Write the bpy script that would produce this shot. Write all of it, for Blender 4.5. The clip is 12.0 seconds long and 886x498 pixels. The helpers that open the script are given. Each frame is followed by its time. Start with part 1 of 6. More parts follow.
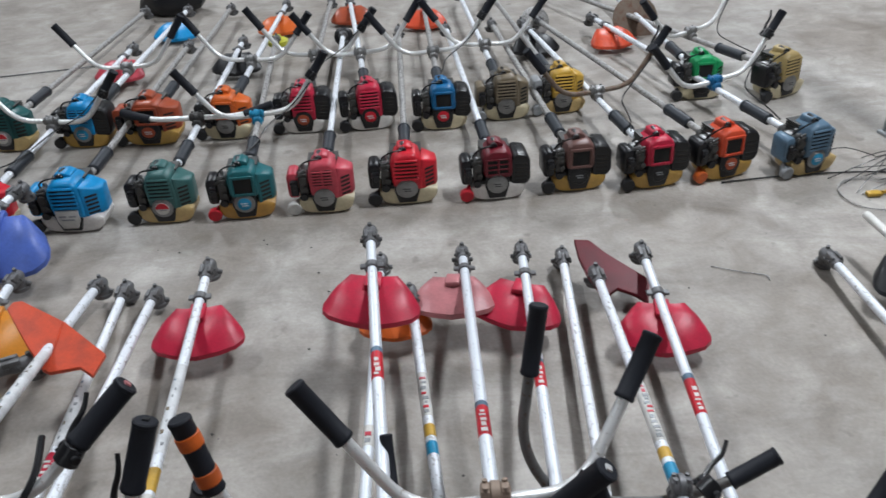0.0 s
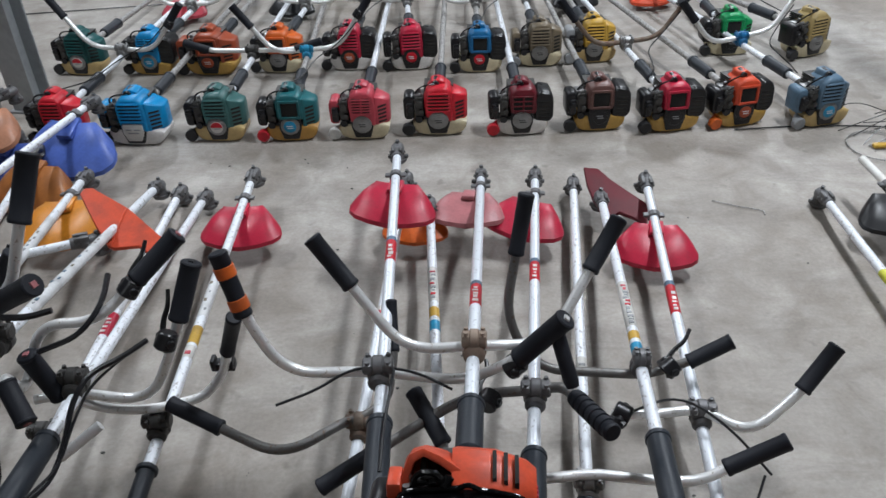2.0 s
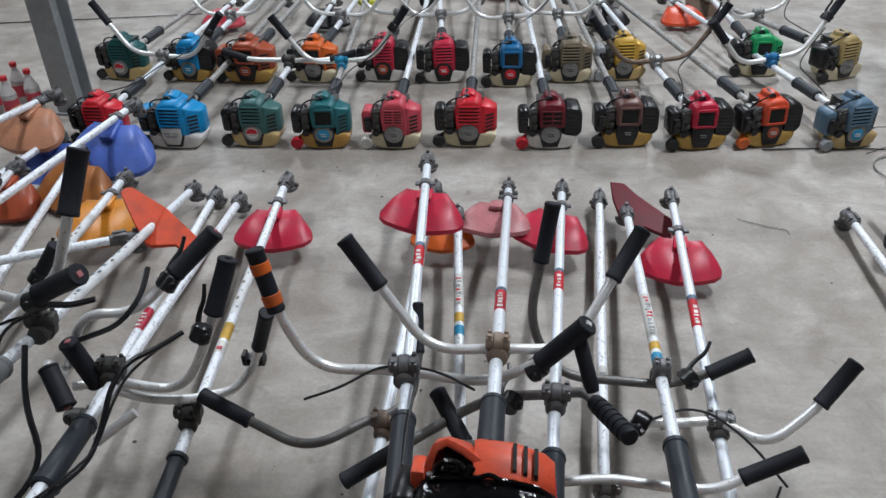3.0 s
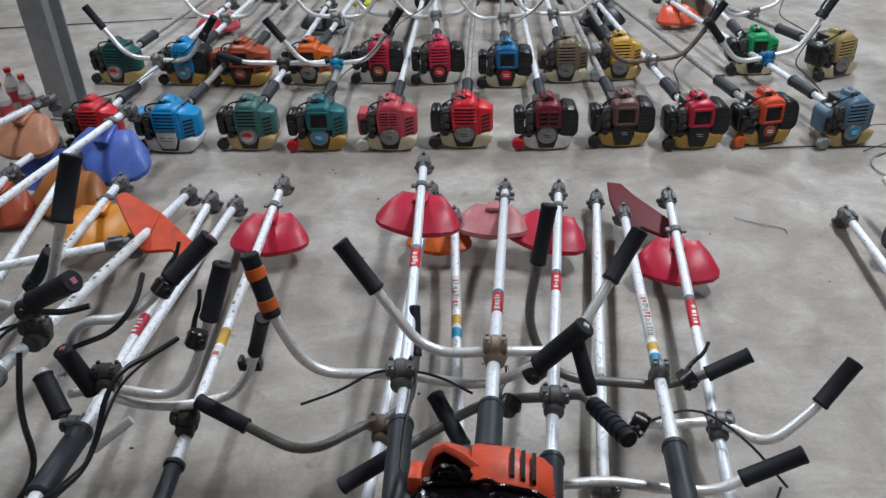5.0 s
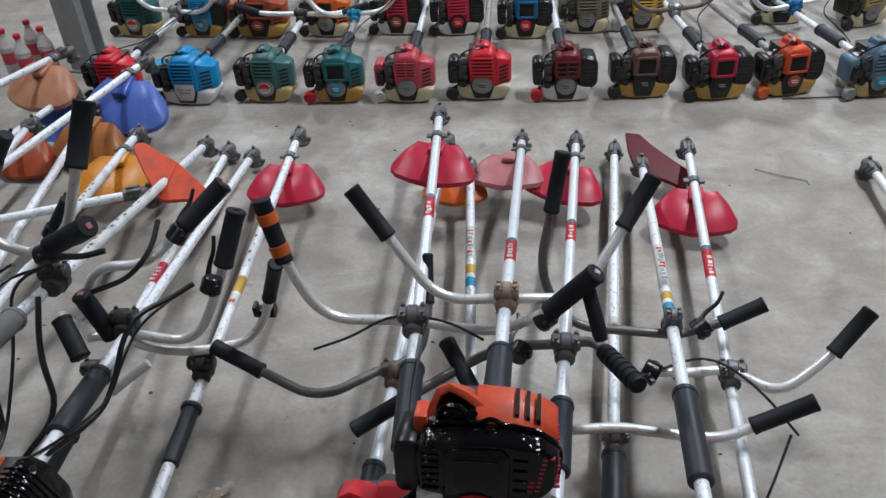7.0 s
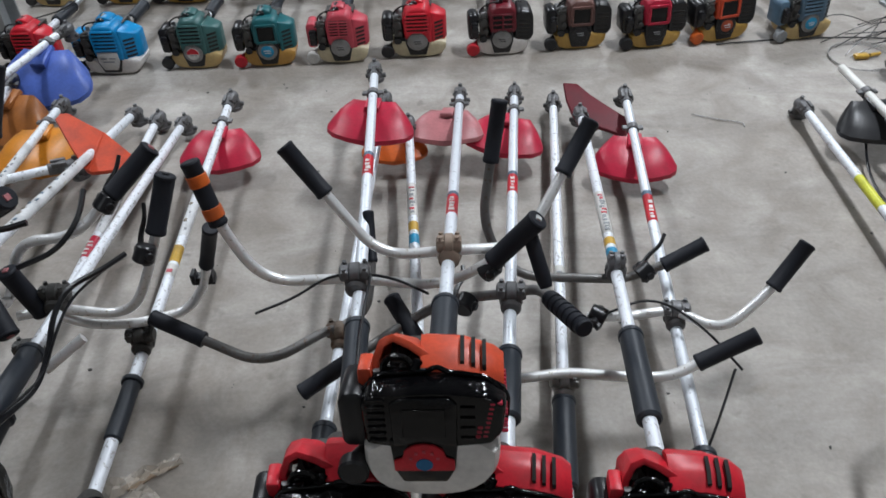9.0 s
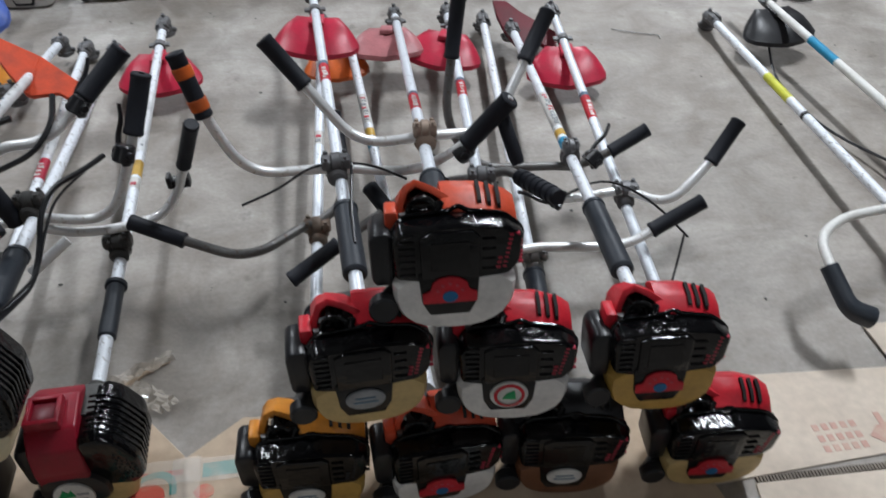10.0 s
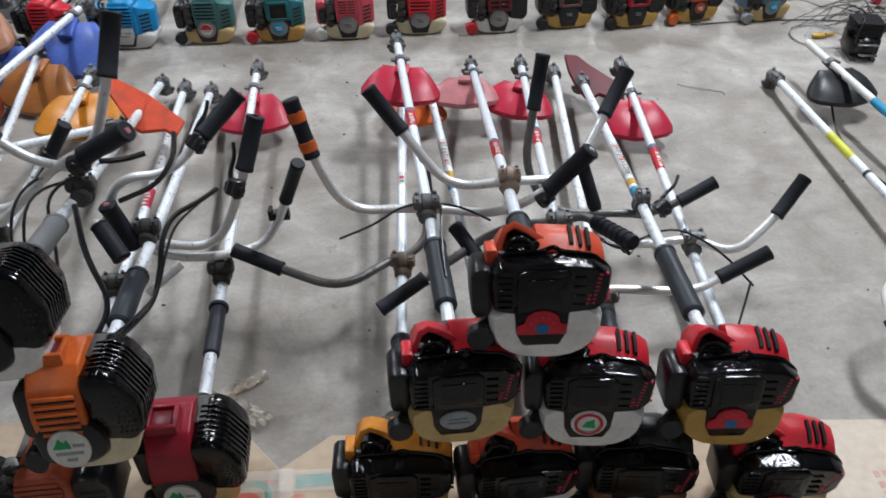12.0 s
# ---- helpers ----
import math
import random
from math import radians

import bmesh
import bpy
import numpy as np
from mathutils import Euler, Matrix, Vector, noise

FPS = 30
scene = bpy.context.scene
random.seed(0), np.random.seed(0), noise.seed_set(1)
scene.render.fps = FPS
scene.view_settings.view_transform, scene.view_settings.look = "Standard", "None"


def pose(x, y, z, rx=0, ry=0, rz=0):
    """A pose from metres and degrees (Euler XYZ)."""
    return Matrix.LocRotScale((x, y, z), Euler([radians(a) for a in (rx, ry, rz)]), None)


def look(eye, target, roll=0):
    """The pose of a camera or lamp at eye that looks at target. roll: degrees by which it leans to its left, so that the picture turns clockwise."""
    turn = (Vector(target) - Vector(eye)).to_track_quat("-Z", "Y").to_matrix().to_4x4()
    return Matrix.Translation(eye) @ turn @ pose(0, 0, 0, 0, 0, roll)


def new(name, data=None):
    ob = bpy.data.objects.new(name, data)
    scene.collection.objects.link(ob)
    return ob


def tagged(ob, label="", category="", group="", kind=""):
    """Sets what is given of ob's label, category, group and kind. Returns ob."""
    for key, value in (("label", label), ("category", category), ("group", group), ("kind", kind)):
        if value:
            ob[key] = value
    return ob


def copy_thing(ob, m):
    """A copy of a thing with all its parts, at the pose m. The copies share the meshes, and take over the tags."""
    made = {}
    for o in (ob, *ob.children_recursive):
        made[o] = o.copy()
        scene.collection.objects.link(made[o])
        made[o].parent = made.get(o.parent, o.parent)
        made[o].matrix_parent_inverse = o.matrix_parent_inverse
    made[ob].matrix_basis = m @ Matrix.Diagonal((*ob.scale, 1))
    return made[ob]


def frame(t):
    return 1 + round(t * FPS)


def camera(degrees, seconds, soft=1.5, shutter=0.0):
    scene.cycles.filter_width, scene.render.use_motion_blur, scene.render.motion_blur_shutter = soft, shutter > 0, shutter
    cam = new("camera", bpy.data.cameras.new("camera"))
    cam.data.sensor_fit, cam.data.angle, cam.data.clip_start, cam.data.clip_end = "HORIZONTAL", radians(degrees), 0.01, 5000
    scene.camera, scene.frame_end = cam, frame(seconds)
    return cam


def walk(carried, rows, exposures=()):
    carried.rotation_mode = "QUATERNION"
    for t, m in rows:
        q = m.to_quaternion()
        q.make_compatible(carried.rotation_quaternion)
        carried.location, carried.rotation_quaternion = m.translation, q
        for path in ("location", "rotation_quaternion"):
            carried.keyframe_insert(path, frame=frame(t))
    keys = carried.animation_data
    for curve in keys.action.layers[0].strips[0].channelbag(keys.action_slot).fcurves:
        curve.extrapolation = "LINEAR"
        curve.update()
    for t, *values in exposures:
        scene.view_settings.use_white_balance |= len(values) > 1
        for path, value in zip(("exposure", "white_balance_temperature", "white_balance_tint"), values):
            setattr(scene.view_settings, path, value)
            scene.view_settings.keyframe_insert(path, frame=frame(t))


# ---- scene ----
cam = camera(57.5, 12.0, shutter=0.3)
PATH = [
    (0, (-0.19, 0.214, 1.409), (-0.11, 1.892, 0.324), -2.9),
    (0.5, (-0.135, 0.114, 1.412), (0.026, 1.775, 0.31), -1.5),
    (1, (-0.075, -0.04, 1.391), (0.029, 1.613, 0.271), -1.1),
    (1.5, (-0.088, -0.078, 1.398), (-0.061, 1.565, 0.258), -1.4),
    (2, (-0.105, -0.088, 1.401), (-0.153, 1.556, 0.263), -2.1),
    (2.5, (-0.109, -0.123, 1.408), (-0.198, 1.531, 0.287), -1.8),
    (3, (-0.11, -0.141, 1.411), (-0.218, 1.522, 0.306), -1.4),
    (5, (-0.106, -0.132, 1.41), (-0.21, 1.533, 0.306), -1.9),
    (5.5, (-0.088, -0.118, 1.401), (-0.173, 1.53, 0.271), -2.2),
    (6, (-0.078, -0.114, 1.398), (-0.19, 1.511, 0.236), -3.1),
    (6.5, (-0.085, -0.128, 1.39), (-0.256, 1.472, 0.202), -3.2),
    (8.5, (-0.073, -0.154, 1.391), (-0.141, 1.461, 0.214), -2.5),
    (9, (-0.07, -0.138, 1.353), (-0.106, 1.418, 0.097), -3.3),
    (9.5, (-0.157, -0.207, 1.349), (-0.102, 1.319, 0.057), -2.7),
    (10, (-0.257, -0.307, 1.3), (-0.034, 1.17, -0.03), -0.2),
    (10.5, (-0.267, -0.33, 1.289), (0.054, 1.069, -0.104), 1.9),
    (11, (-0.283, -0.353, 1.311), (0.012, 1.061, -0.073), 1.5),
    (11.5, (-0.328, -0.374, 1.34), (-0.109, 1.105, 0.011), 0.3),
    (12, (-0.355, -0.395, 1.375), (-0.226, 1.159, 0.122), -0.3),
]
walk(cam, [(t, look(eye, target, roll)) for t, eye, target, roll in PATH],
     [(0, -0.05), (3, -0.08), (6.5, -0.12), (8.5, -0.08), (10, -0.06), (10.5, 0.07), (11, 0.11), (12, 0.15)])

# ---- light: a hall with rows of ceiling lamps, a weak grey sky outside ----
world = bpy.data.worlds.new("world")
scene.world = world
world.use_nodes = True
world.node_tree.nodes["Background"].inputs[0].default_value = (0.8, 0.9, 1.0, 1)
world.node_tree.nodes["Background"].inputs[1].default_value = 0.25
scene.view_settings.exposure = 0.0

LAMPS = [(1.9, 2.4, 220), (-2.6, 2.8, 100), (2.6, -3.6, 22), (-3.0, -3.6, 34), (2.6, 8.0, 275), (-3.0, 8.0, 165)]
HALL_H = 4.6


# ---- materials ----
def material(name):
    m = bpy.data.materials.new(name)
    m.use_nodes = True
    nt = m.node_tree
    return m, nt, nt.nodes["Principled BSDF"]


def rgba(c):
    return (c[0], c[1], c[2], 1.0)


MATS = {}


def surface(name, color, rough=0.45, metal=0.0, wear=0.25, dirt=(0.12, 0.10, 0.08), scale=18.0, bump=0.05, coat=0.0, spec=0.5):
    """A procedural surface: base colour broken by fine grain and by larger dull patches of grime."""
    if name in MATS:
        return MATS[name]
    m, nt, p = material(name)
    N, L = nt.nodes, nt.links
    tc = N.new("ShaderNodeTexCoord")
    n1 = N.new("ShaderNodeTexNoise")
    n1.inputs["Scale"].default_value, n1.inputs["Detail"].default_value = scale, 6
    n2 = N.new("ShaderNodeTexNoise")
    n2.inputs["Scale"].default_value, n2.inputs["Detail"].default_value = scale * 9, 4
    L.new(tc.outputs["Object"], n1.inputs["Vector"])
    L.new(tc.outputs["Object"], n2.inputs["Vector"])
    r1 = N.new("ShaderNodeMapRange")
    r1.inputs["From Min"].default_value, r1.inputs["From Max"].default_value = 0.45, 0.72
    r1.inputs["To Max"].default_value = wear
    L.new(n1.outputs["Fac"], r1.inputs["Value"])
    mix = N.new("ShaderNodeMix")
    mix.data_type = "RGBA"
    mix.inputs["A"].default_value, mix.inputs["B"].default_value = rgba(color), rgba(dirt)
    L.new(r1.outputs["Result"], mix.inputs["Factor"])
    hsv = N.new("ShaderNodeHueSaturation")
    r2 = N.new("ShaderNodeMapRange")
    r2.inputs["To Min"].default_value, r2.inputs["To Max"].default_value = 0.82, 1.16
    L.new(n2.outputs["Fac"], r2.inputs["Value"])
    L.new(r2.outputs["Result"], hsv.inputs["Value"])
    L.new(mix.outputs["Result"], hsv.inputs["Color"])
    L.new(hsv.outputs["Color"], p.inputs["Base Color"])
    r3 = N.new("ShaderNodeMapRange")
    r3.inputs["To Min"].default_value, r3.inputs["To Max"].default_value = max(0.03, rough - 0.12), min(1, rough + 0.18)
    L.new(n1.outputs["Fac"], r3.inputs["Value"])
    L.new(r3.outputs["Result"], p.inputs["Roughness"])
    p.inputs["Metallic"].default_value = metal
    p.inputs["Coat Weight"].default_value = coat
    p.inputs["Specular IOR Level"].default_value = spec
    b = N.new("ShaderNodeBump")
    b.inputs["Strength"].default_value, b.inputs["Distance"].default_value = bump, 0.002
    L.new(n2.outputs["Fac"], b.inputs["Height"])
    L.new(b.outputs["Normal"], p.inputs["Normal"])
    MATS[name] = m
    return m


def glow(name, color, strength):
    m, nt, p = material(name)
    p.inputs["Base Color"].default_value = rgba(color)
    p.inputs["Emission Color"].default_value, p.inputs["Emission Strength"].default_value = rgba(color), strength
    return m


def concrete():
    m, nt, p = material("concrete")
    N, L = nt.nodes, nt.links
    tc = N.new("ShaderNodeTexCoord")

    def noise_tex(scale, detail, rough=0.6, dist=0.0):
        n = N.new("ShaderNodeTexNoise")
        n.inputs["Scale"].default_value, n.inputs["Detail"].default_value = scale, detail
        n.inputs["Roughness"].default_value, n.inputs["Distortion"].default_value = rough, dist
        L.new(tc.outputs["Object"], n.inputs["Vector"])
        return n
    big, mid, fine, spots = noise_tex(0.9, 5, 0.6, 0.8), noise_tex(5.5, 8, 0.65, 0.5), noise_tex(90, 4), noise_tex(13, 3, 0.5)
    ramp = N.new("ShaderNodeValToRGB")
    ramp.color_ramp.elements[0].position, ramp.color_ramp.elements[1].position = 0.36, 0.64
    ramp.color_ramp.elements[0].color, ramp.color_ramp.elements[1].color = (0.280, 0.250, 0.220, 1), (0.424, 0.402, 0.376, 1)
    L.new(big.outputs["Fac"], ramp.inputs["Fac"])
    ramp2 = N.new("ShaderNodeValToRGB")
    ramp2.color_ramp.elements[0].position, ramp2.color_ramp.elements[1].position = 0.33, 0.66
    ramp2.color_ramp.elements[0].color, ramp2.color_ramp.elements[1].color = (0.62, 0.585, 0.55, 1), (1.12, 1.12, 1.12, 1)
    L.new(mid.outputs["Fac"], ramp2.inputs["Fac"])
    mul = N.new("ShaderNodeMix")
    mul.data_type, mul.blend_type = "RGBA", "MULTIPLY"
    mul.inputs["Factor"].default_value = 1
    L.new(ramp.outputs["Color"], mul.inputs["A"])
    L.new(ramp2.outputs["Color"], mul.inputs["B"])
    st = N.new("ShaderNodeMapRange")
    st.inputs["From Min"].default_value, st.inputs["From Max"].default_value = 0.66, 0.74
    st.inputs["To Max"].default_value = 0.55
    L.new(spots.outputs["Fac"], st.inputs["Value"])
    mix = N.new("ShaderNodeMix")
    mix.data_type = "RGBA"
    mix.inputs["B"].default_value = (0.13, 0.115, 0.10, 1)
    L.new(st.outputs["Result"], mix.inputs["Factor"])
    L.new(mul.outputs["Result"], mix.inputs["A"])
    smudge = noise_tex(2.3, 6, 0.7, 1.6)
    sm = N.new("ShaderNodeMapRange")
    sm.inputs["From Min"].default_value, sm.inputs["From Max"].default_value = 0.50, 0.70
    sm.inputs["To Max"].default_value = 0.50
    L.new(smudge.outputs["Fac"], sm.inputs["Value"])
    mix0 = mix
    mix = N.new("ShaderNodeMix")
    mix.data_type = "RGBA"
    mix.inputs["B"].default_value = (0.205, 0.185, 0.165, 1)
    L.new(sm.outputs["Result"], mix.inputs["Factor"])
    L.new(mix0.outputs["Result"], mix.inputs["A"])
    tm = N.new("ShaderNodeMapping")
    tm.inputs["Scale"].default_value, tm.inputs["Rotation"].default_value = (1.1, 5.5, 1), (0, 0, 0.12)
    L.new(tc.outputs["Object"], tm.inputs["Vector"])
    trowel = noise_tex(1.6, 7, 0.7, 0.9)
    L.new(tm.outputs["Vector"], trowel.inputs["Vector"])
    tr = N.new("ShaderNodeMapRange")
    tr.inputs["From Min"].default_value, tr.inputs["From Max"].default_value = 0.50, 0.72
    tr.inputs["To Max"].default_value = 0.45
    L.new(trowel.outputs["Fac"], tr.inputs["Value"])
    mix1 = mix
    mix = N.new("ShaderNodeMix")
    mix.data_type = "RGBA"
    mix.inputs["B"].default_value = (0.17, 0.152, 0.135, 1)
    L.new(tr.outputs["Result"], mix.inputs["Factor"])
    L.new(mix1.outputs["Result"], mix.inputs["A"])
    hsv = N.new("ShaderNodeHueSaturation")
    gr = N.new("ShaderNodeMapRange")
    gr.inputs["To Min"].default_value, gr.inputs["To Max"].default_value = 0.76, 1.24
    L.new(fine.outputs["Fac"], gr.inputs["Value"])
    L.new(gr.outputs["Result"], hsv.inputs["Value"])
    L.new(mix.outputs["Result"], hsv.inputs["Color"])
    L.new(hsv.outputs["Color"], p.inputs["Base Color"])
    rr = N.new("ShaderNodeMapRange")
    rr.inputs["To Min"].default_value, rr.inputs["To Max"].default_value = 0.42, 0.75
    L.new(mid.outputs["Fac"], rr.inputs["Value"])
    L.new(rr.outputs["Result"], p.inputs["Roughness"])
    b = N.new("ShaderNodeBump")
    b.inputs["Strength"].default_value, b.inputs["Distance"].default_value = 0.18, 0.003
    L.new(fine.outputs["Fac"], b.inputs["Height"])
    L.new(b.outputs["Normal"], p.inputs["Normal"])
    return m


def worn_tube(name, color, flake, metal, rough, amount):
    """Painted or bare tube with flaked patches along it."""
    m, nt, p = material(name)
    N, L = nt.nodes, nt.links
    tc = N.new("ShaderNodeTexCoord")
    mp = N.new("ShaderNodeMapping")
    mp.inputs["Scale"].default_value = (110, 70, 110)
    L.new(tc.outputs["Object"], mp.inputs["Vector"])
    n = N.new("ShaderNodeTexNoise")
    n.inputs["Scale"].default_value, n.inputs["Detail"].default_value, n.inputs["Roughness"].default_value = 1.0, 6, 0.7
    L.new(mp.outputs["Vector"], n.inputs["Vector"])
    r = N.new("ShaderNodeMapRange")
    r.inputs["From Min"].default_value, r.inputs["From Max"].default_value = 0.60 - amount * 0.12, 0.66 - amount * 0.1
    L.new(n.outputs["Fac"], r.inputs["Value"])
    mix = N.new("ShaderNodeMix")
    mix.data_type = "RGBA"
    mix.inputs["A"].default_value, mix.inputs["B"].default_value = rgba(color), rgba(flake)
    L.new(r.outputs["Result"], mix.inputs["Factor"])
    L.new(mix.outputs["Result"], p.inputs["Base Color"])
    p.inputs["Metallic"].default_value = metal
    r3 = N.new("ShaderNodeMapRange")
    r3.inputs["To Min"].default_value, r3.inputs["To Max"].default_value = rough - 0.1, rough + 0.25
    L.new(n.outputs["Fac"], r3.inputs["Value"])
    L.new(r3.outputs["Result"], p.inputs["Roughness"])
    return m


CONCRETE = concrete()
RUBBER = surface("rubber", (0.006, 0.0075, 0.013), 0.6, wear=0.25, dirt=(0.02, 0.021, 0.025), bump=0.2, scale=30, spec=0.35)
SLEEVE = surface("sleeve foam", (0.014, 0.019, 0.027), 0.45, wear=0.35, dirt=(0.035, 0.039, 0.046), bump=0.15)


def gloss_black():
    """Moulded black plastic with a shiny, slightly lumpy skin and dusty patches."""
    m, nt, p = material("gloss black plastic")
    N, L = nt.nodes, nt.links
    tc = N.new("ShaderNodeTexCoord")
    lump, fine, dust = (N.new("ShaderNodeTexNoise") for _ in range(3))
    for n, sc, de in ((lump, 55, 3), (fine, 260, 3), (dust, 20, 5)):
        n.inputs["Scale"].default_value, n.inputs["Detail"].default_value = sc, de
        L.new(tc.outputs["Object"], n.inputs["Vector"])
    ramp = N.new("ShaderNodeValToRGB")
    ramp.color_ramp.elements[0].position, ramp.color_ramp.elements[1].position = 0.45, 0.75
    ramp.color_ramp.elements[0].color, ramp.color_ramp.elements[1].color = (0.002, 0.002, 0.0025, 1), (0.008, 0.0075, 0.0075, 1)
    L.new(dust.outputs["Fac"], ramp.inputs["Fac"])
    L.new(ramp.outputs["Color"], p.inputs["Base Color"])
    r = N.new("ShaderNodeMapRange")
    r.inputs["To Min"].default_value, r.inputs["To Max"].default_value = 0.03, 0.15
    L.new(dust.outputs["Fac"], r.inputs["Value"])
    L.new(r.outputs["Result"], p.inputs["Roughness"])
    b1, b2 = N.new("ShaderNodeBump"), N.new("ShaderNodeBump")
    b1.inputs["Strength"].default_value, b1.inputs["Distance"].default_value = 0.42, 0.004
    b2.inputs["Strength"].default_value, b2.inputs["Distance"].default_value = 0.12, 0.001
    L.new(lump.outputs["Fac"], b1.inputs["Height"])
    L.new(fine.outputs["Fac"], b2.inputs["Height"])
    L.new(b1.outputs["Normal"], b2.inputs["Normal"])
    L.new(b2.outputs["Normal"], p.inputs["Normal"])
    p.inputs["Specular IOR Level"].default_value = 0.34
    return m


GLOSS_BLACK = gloss_black()
BLACK = surface("black plastic", (0.009, 0.009, 0.011), 0.3, wear=0.3, dirt=(0.02, 0.019, 0.018), spec=0.42)
# near-black paint that stands in for the shade inside slots, holes and windows
RECESS_SHADE = surface("recess shade paint", (0.008, 0.008, 0.008), 0.8, wear=0.2)
GREY_MET = surface("cast alloy", (0.28, 0.28, 0.28), 0.42, 0.7, wear=0.6, dirt=(0.09, 0.08, 0.07), bump=0.2)
DARK_MET = surface("oily cast metal", (0.07, 0.068, 0.065), 0.5, 0.5, wear=0.5, dirt=(0.025, 0.022, 0.02), bump=0.3)
GEAR_MET = surface("gearcase grey", (0.15, 0.15, 0.155), 0.45, 0.4, wear=0.75, dirt=(0.05, 0.042, 0.036), bump=0.3)
RUST = surface("rusty steel", (0.17, 0.13, 0.10), 0.6, 0.35, wear=0.8, dirt=(0.14, 0.06, 0.035), scale=40, bump=0.3)
CHROME = worn_tube("chromed steel", (0.76, 0.76, 0.755), (0.42, 0.38, 0.33), 0.5, 0.30, 0.1)
OLD_TUBE = worn_tube("dull steel", (0.15, 0.145, 0.14), (0.12, 0.085, 0.065), 0.55, 0.38, 0.35)
ALU = worn_tube("silver tube", (0.78, 0.82, 0.875), (0.52, 0.54, 0.57), 0.3, 0.32, 0.2)
ALU_OLD = worn_tube("flaked white tube", (0.77, 0.80, 0.845), (0.40, 0.39, 0.39), 0.2, 0.40, 0.42)
TAN_TUBE = worn_tube("greyed tube", (0.38, 0.37, 0.36), (0.20, 0.19, 0.18), 0.3, 0.45, 0.8)
WHITE_PAINT = surface("white plastic", (0.72, 0.71, 0.68), 0.4, wear=0.3, dirt=(0.42, 0.38, 0.32))


def plastic(key, color, rough=0.36, wear=0.5):
    return surface("plastic " + key, color, rough, wear=wear, dirt=tuple(0.32 * c + 0.015 for c in color), coat=0.0, spec=0.35)


COL = {
    "red": (0.56, 0.016, 0.030), "crimson": (0.48, 0.018, 0.050), "darkred": (0.26, 0.008, 0.022), "maroon": (0.14, 0.009, 0.018), "pink": (0.50, 0.06, 0.085),
    "orange": (0.62, 0.12, 0.02), "redorange": (0.62, 0.075, 0.03), "rust": (0.36, 0.07, 0.03), "blue": (0.003, 0.25, 0.55), "midblue": (0.01, 0.13, 0.30),
    "teal": (0.015, 0.125, 0.14), "green_teal": (0.045, 0.13, 0.125), "dkteal": (0.012, 0.085, 0.085), "green": (0.01, 0.30, 0.10), "yellow": (0.55, 0.33, 0.05),
    "bluegrey": (0.10, 0.17, 0.24), "brown": (0.17, 0.135, 0.09), "brownred": (0.15, 0.075, 0.065), "tan": (0.42, 0.31, 0.13),
    "black": (0.015, 0.015, 0.017), "white": (0.62, 0.61, 0.58), "grey": (0.28, 0.29, 0.30), "cyanlogo": (0.02, 0.26, 0.45),
    "print": (0.66, 0.67, 0.68), "amber": (0.60, 0.22, 0.02), "faded": (0.46, 0.17, 0.18), "lime": (0.62, 0.62, 0.06),
}
TANKC = {"yellowed": (0.56, 0.40, 0.17), "cream": (0.62, 0.54, 0.36), "amber": (0.50, 0.27, 0.06), "white": (0.74, 0.71, 0.68), "brown": (0.17, 0.065, 0.028), "ochre": (0.52, 0.31, 0.07)}


def paint(key):
    return plastic(key, COL[key])


def tankmat(key):
    return surface("tank " + key, TANKC[key], 0.38, wear=0.45, dirt=tuple(0.45 * c for c in TANKC[key]), scale=12)


# ---- mesh helpers ----
def finish(bm, name, mat, smooth=True, angle=38):
    me = bpy.data.meshes.new(name)
    bmesh.ops.recalc_face_normals(bm, faces=bm.faces[:])
    bm.to_mesh(me)
    bm.free()
    me.materials.append(mat)
    if smooth:
        me.shade_smooth()
        me.set_sharp_from_angle(angle=radians(angle))
    return me


CACHE = {}


def part(name, bm, mat, parent=None, label=""):
    """Links a bmesh (or a ready mesh) as one object under a thing or a part."""
    me = bm if isinstance(bm, bpy.types.Mesh) else finish(bm, name, mat)
    ob = new(name, me)
    ob.parent = parent
    if label:
        ob["label"] = label
    return ob


def cached(key, build, mat):
    k = (key, mat.name)
    if k not in CACHE:
        bm = bmesh.new()
        build(bm)
        CACHE[k] = finish(bm, str(key[0] if isinstance(key, tuple) else key), mat)
    return CACHE[k]


def add_box(bm, lo, hi, bevel=0.0, seg=2):
    lo, hi = Vector(lo), Vector(hi)
    b2 = bmesh.new()
    bmesh.ops.create_cube(b2, size=1.0, matrix=Matrix.Translation((lo + hi) / 2) @ Matrix.Diagonal((*(hi - lo), 1)))
    if bevel:
        bmesh.ops.bevel(b2, geom=b2.edges[:], offset=bevel, segments=seg, profile=0.5, affect="EDGES")
    merge(bm, b2)


def merge(bm, b2, m=None):
    if m is not None:
        bmesh.ops.transform(b2, matrix=m, verts=b2.verts[:])
    vm = {v: bm.verts.new(v.co) for v in b2.verts}
    for f in b2.faces:
        try:
            bm.faces.new([vm[v] for v in f.verts])
        except ValueError:
            pass
    b2.free()


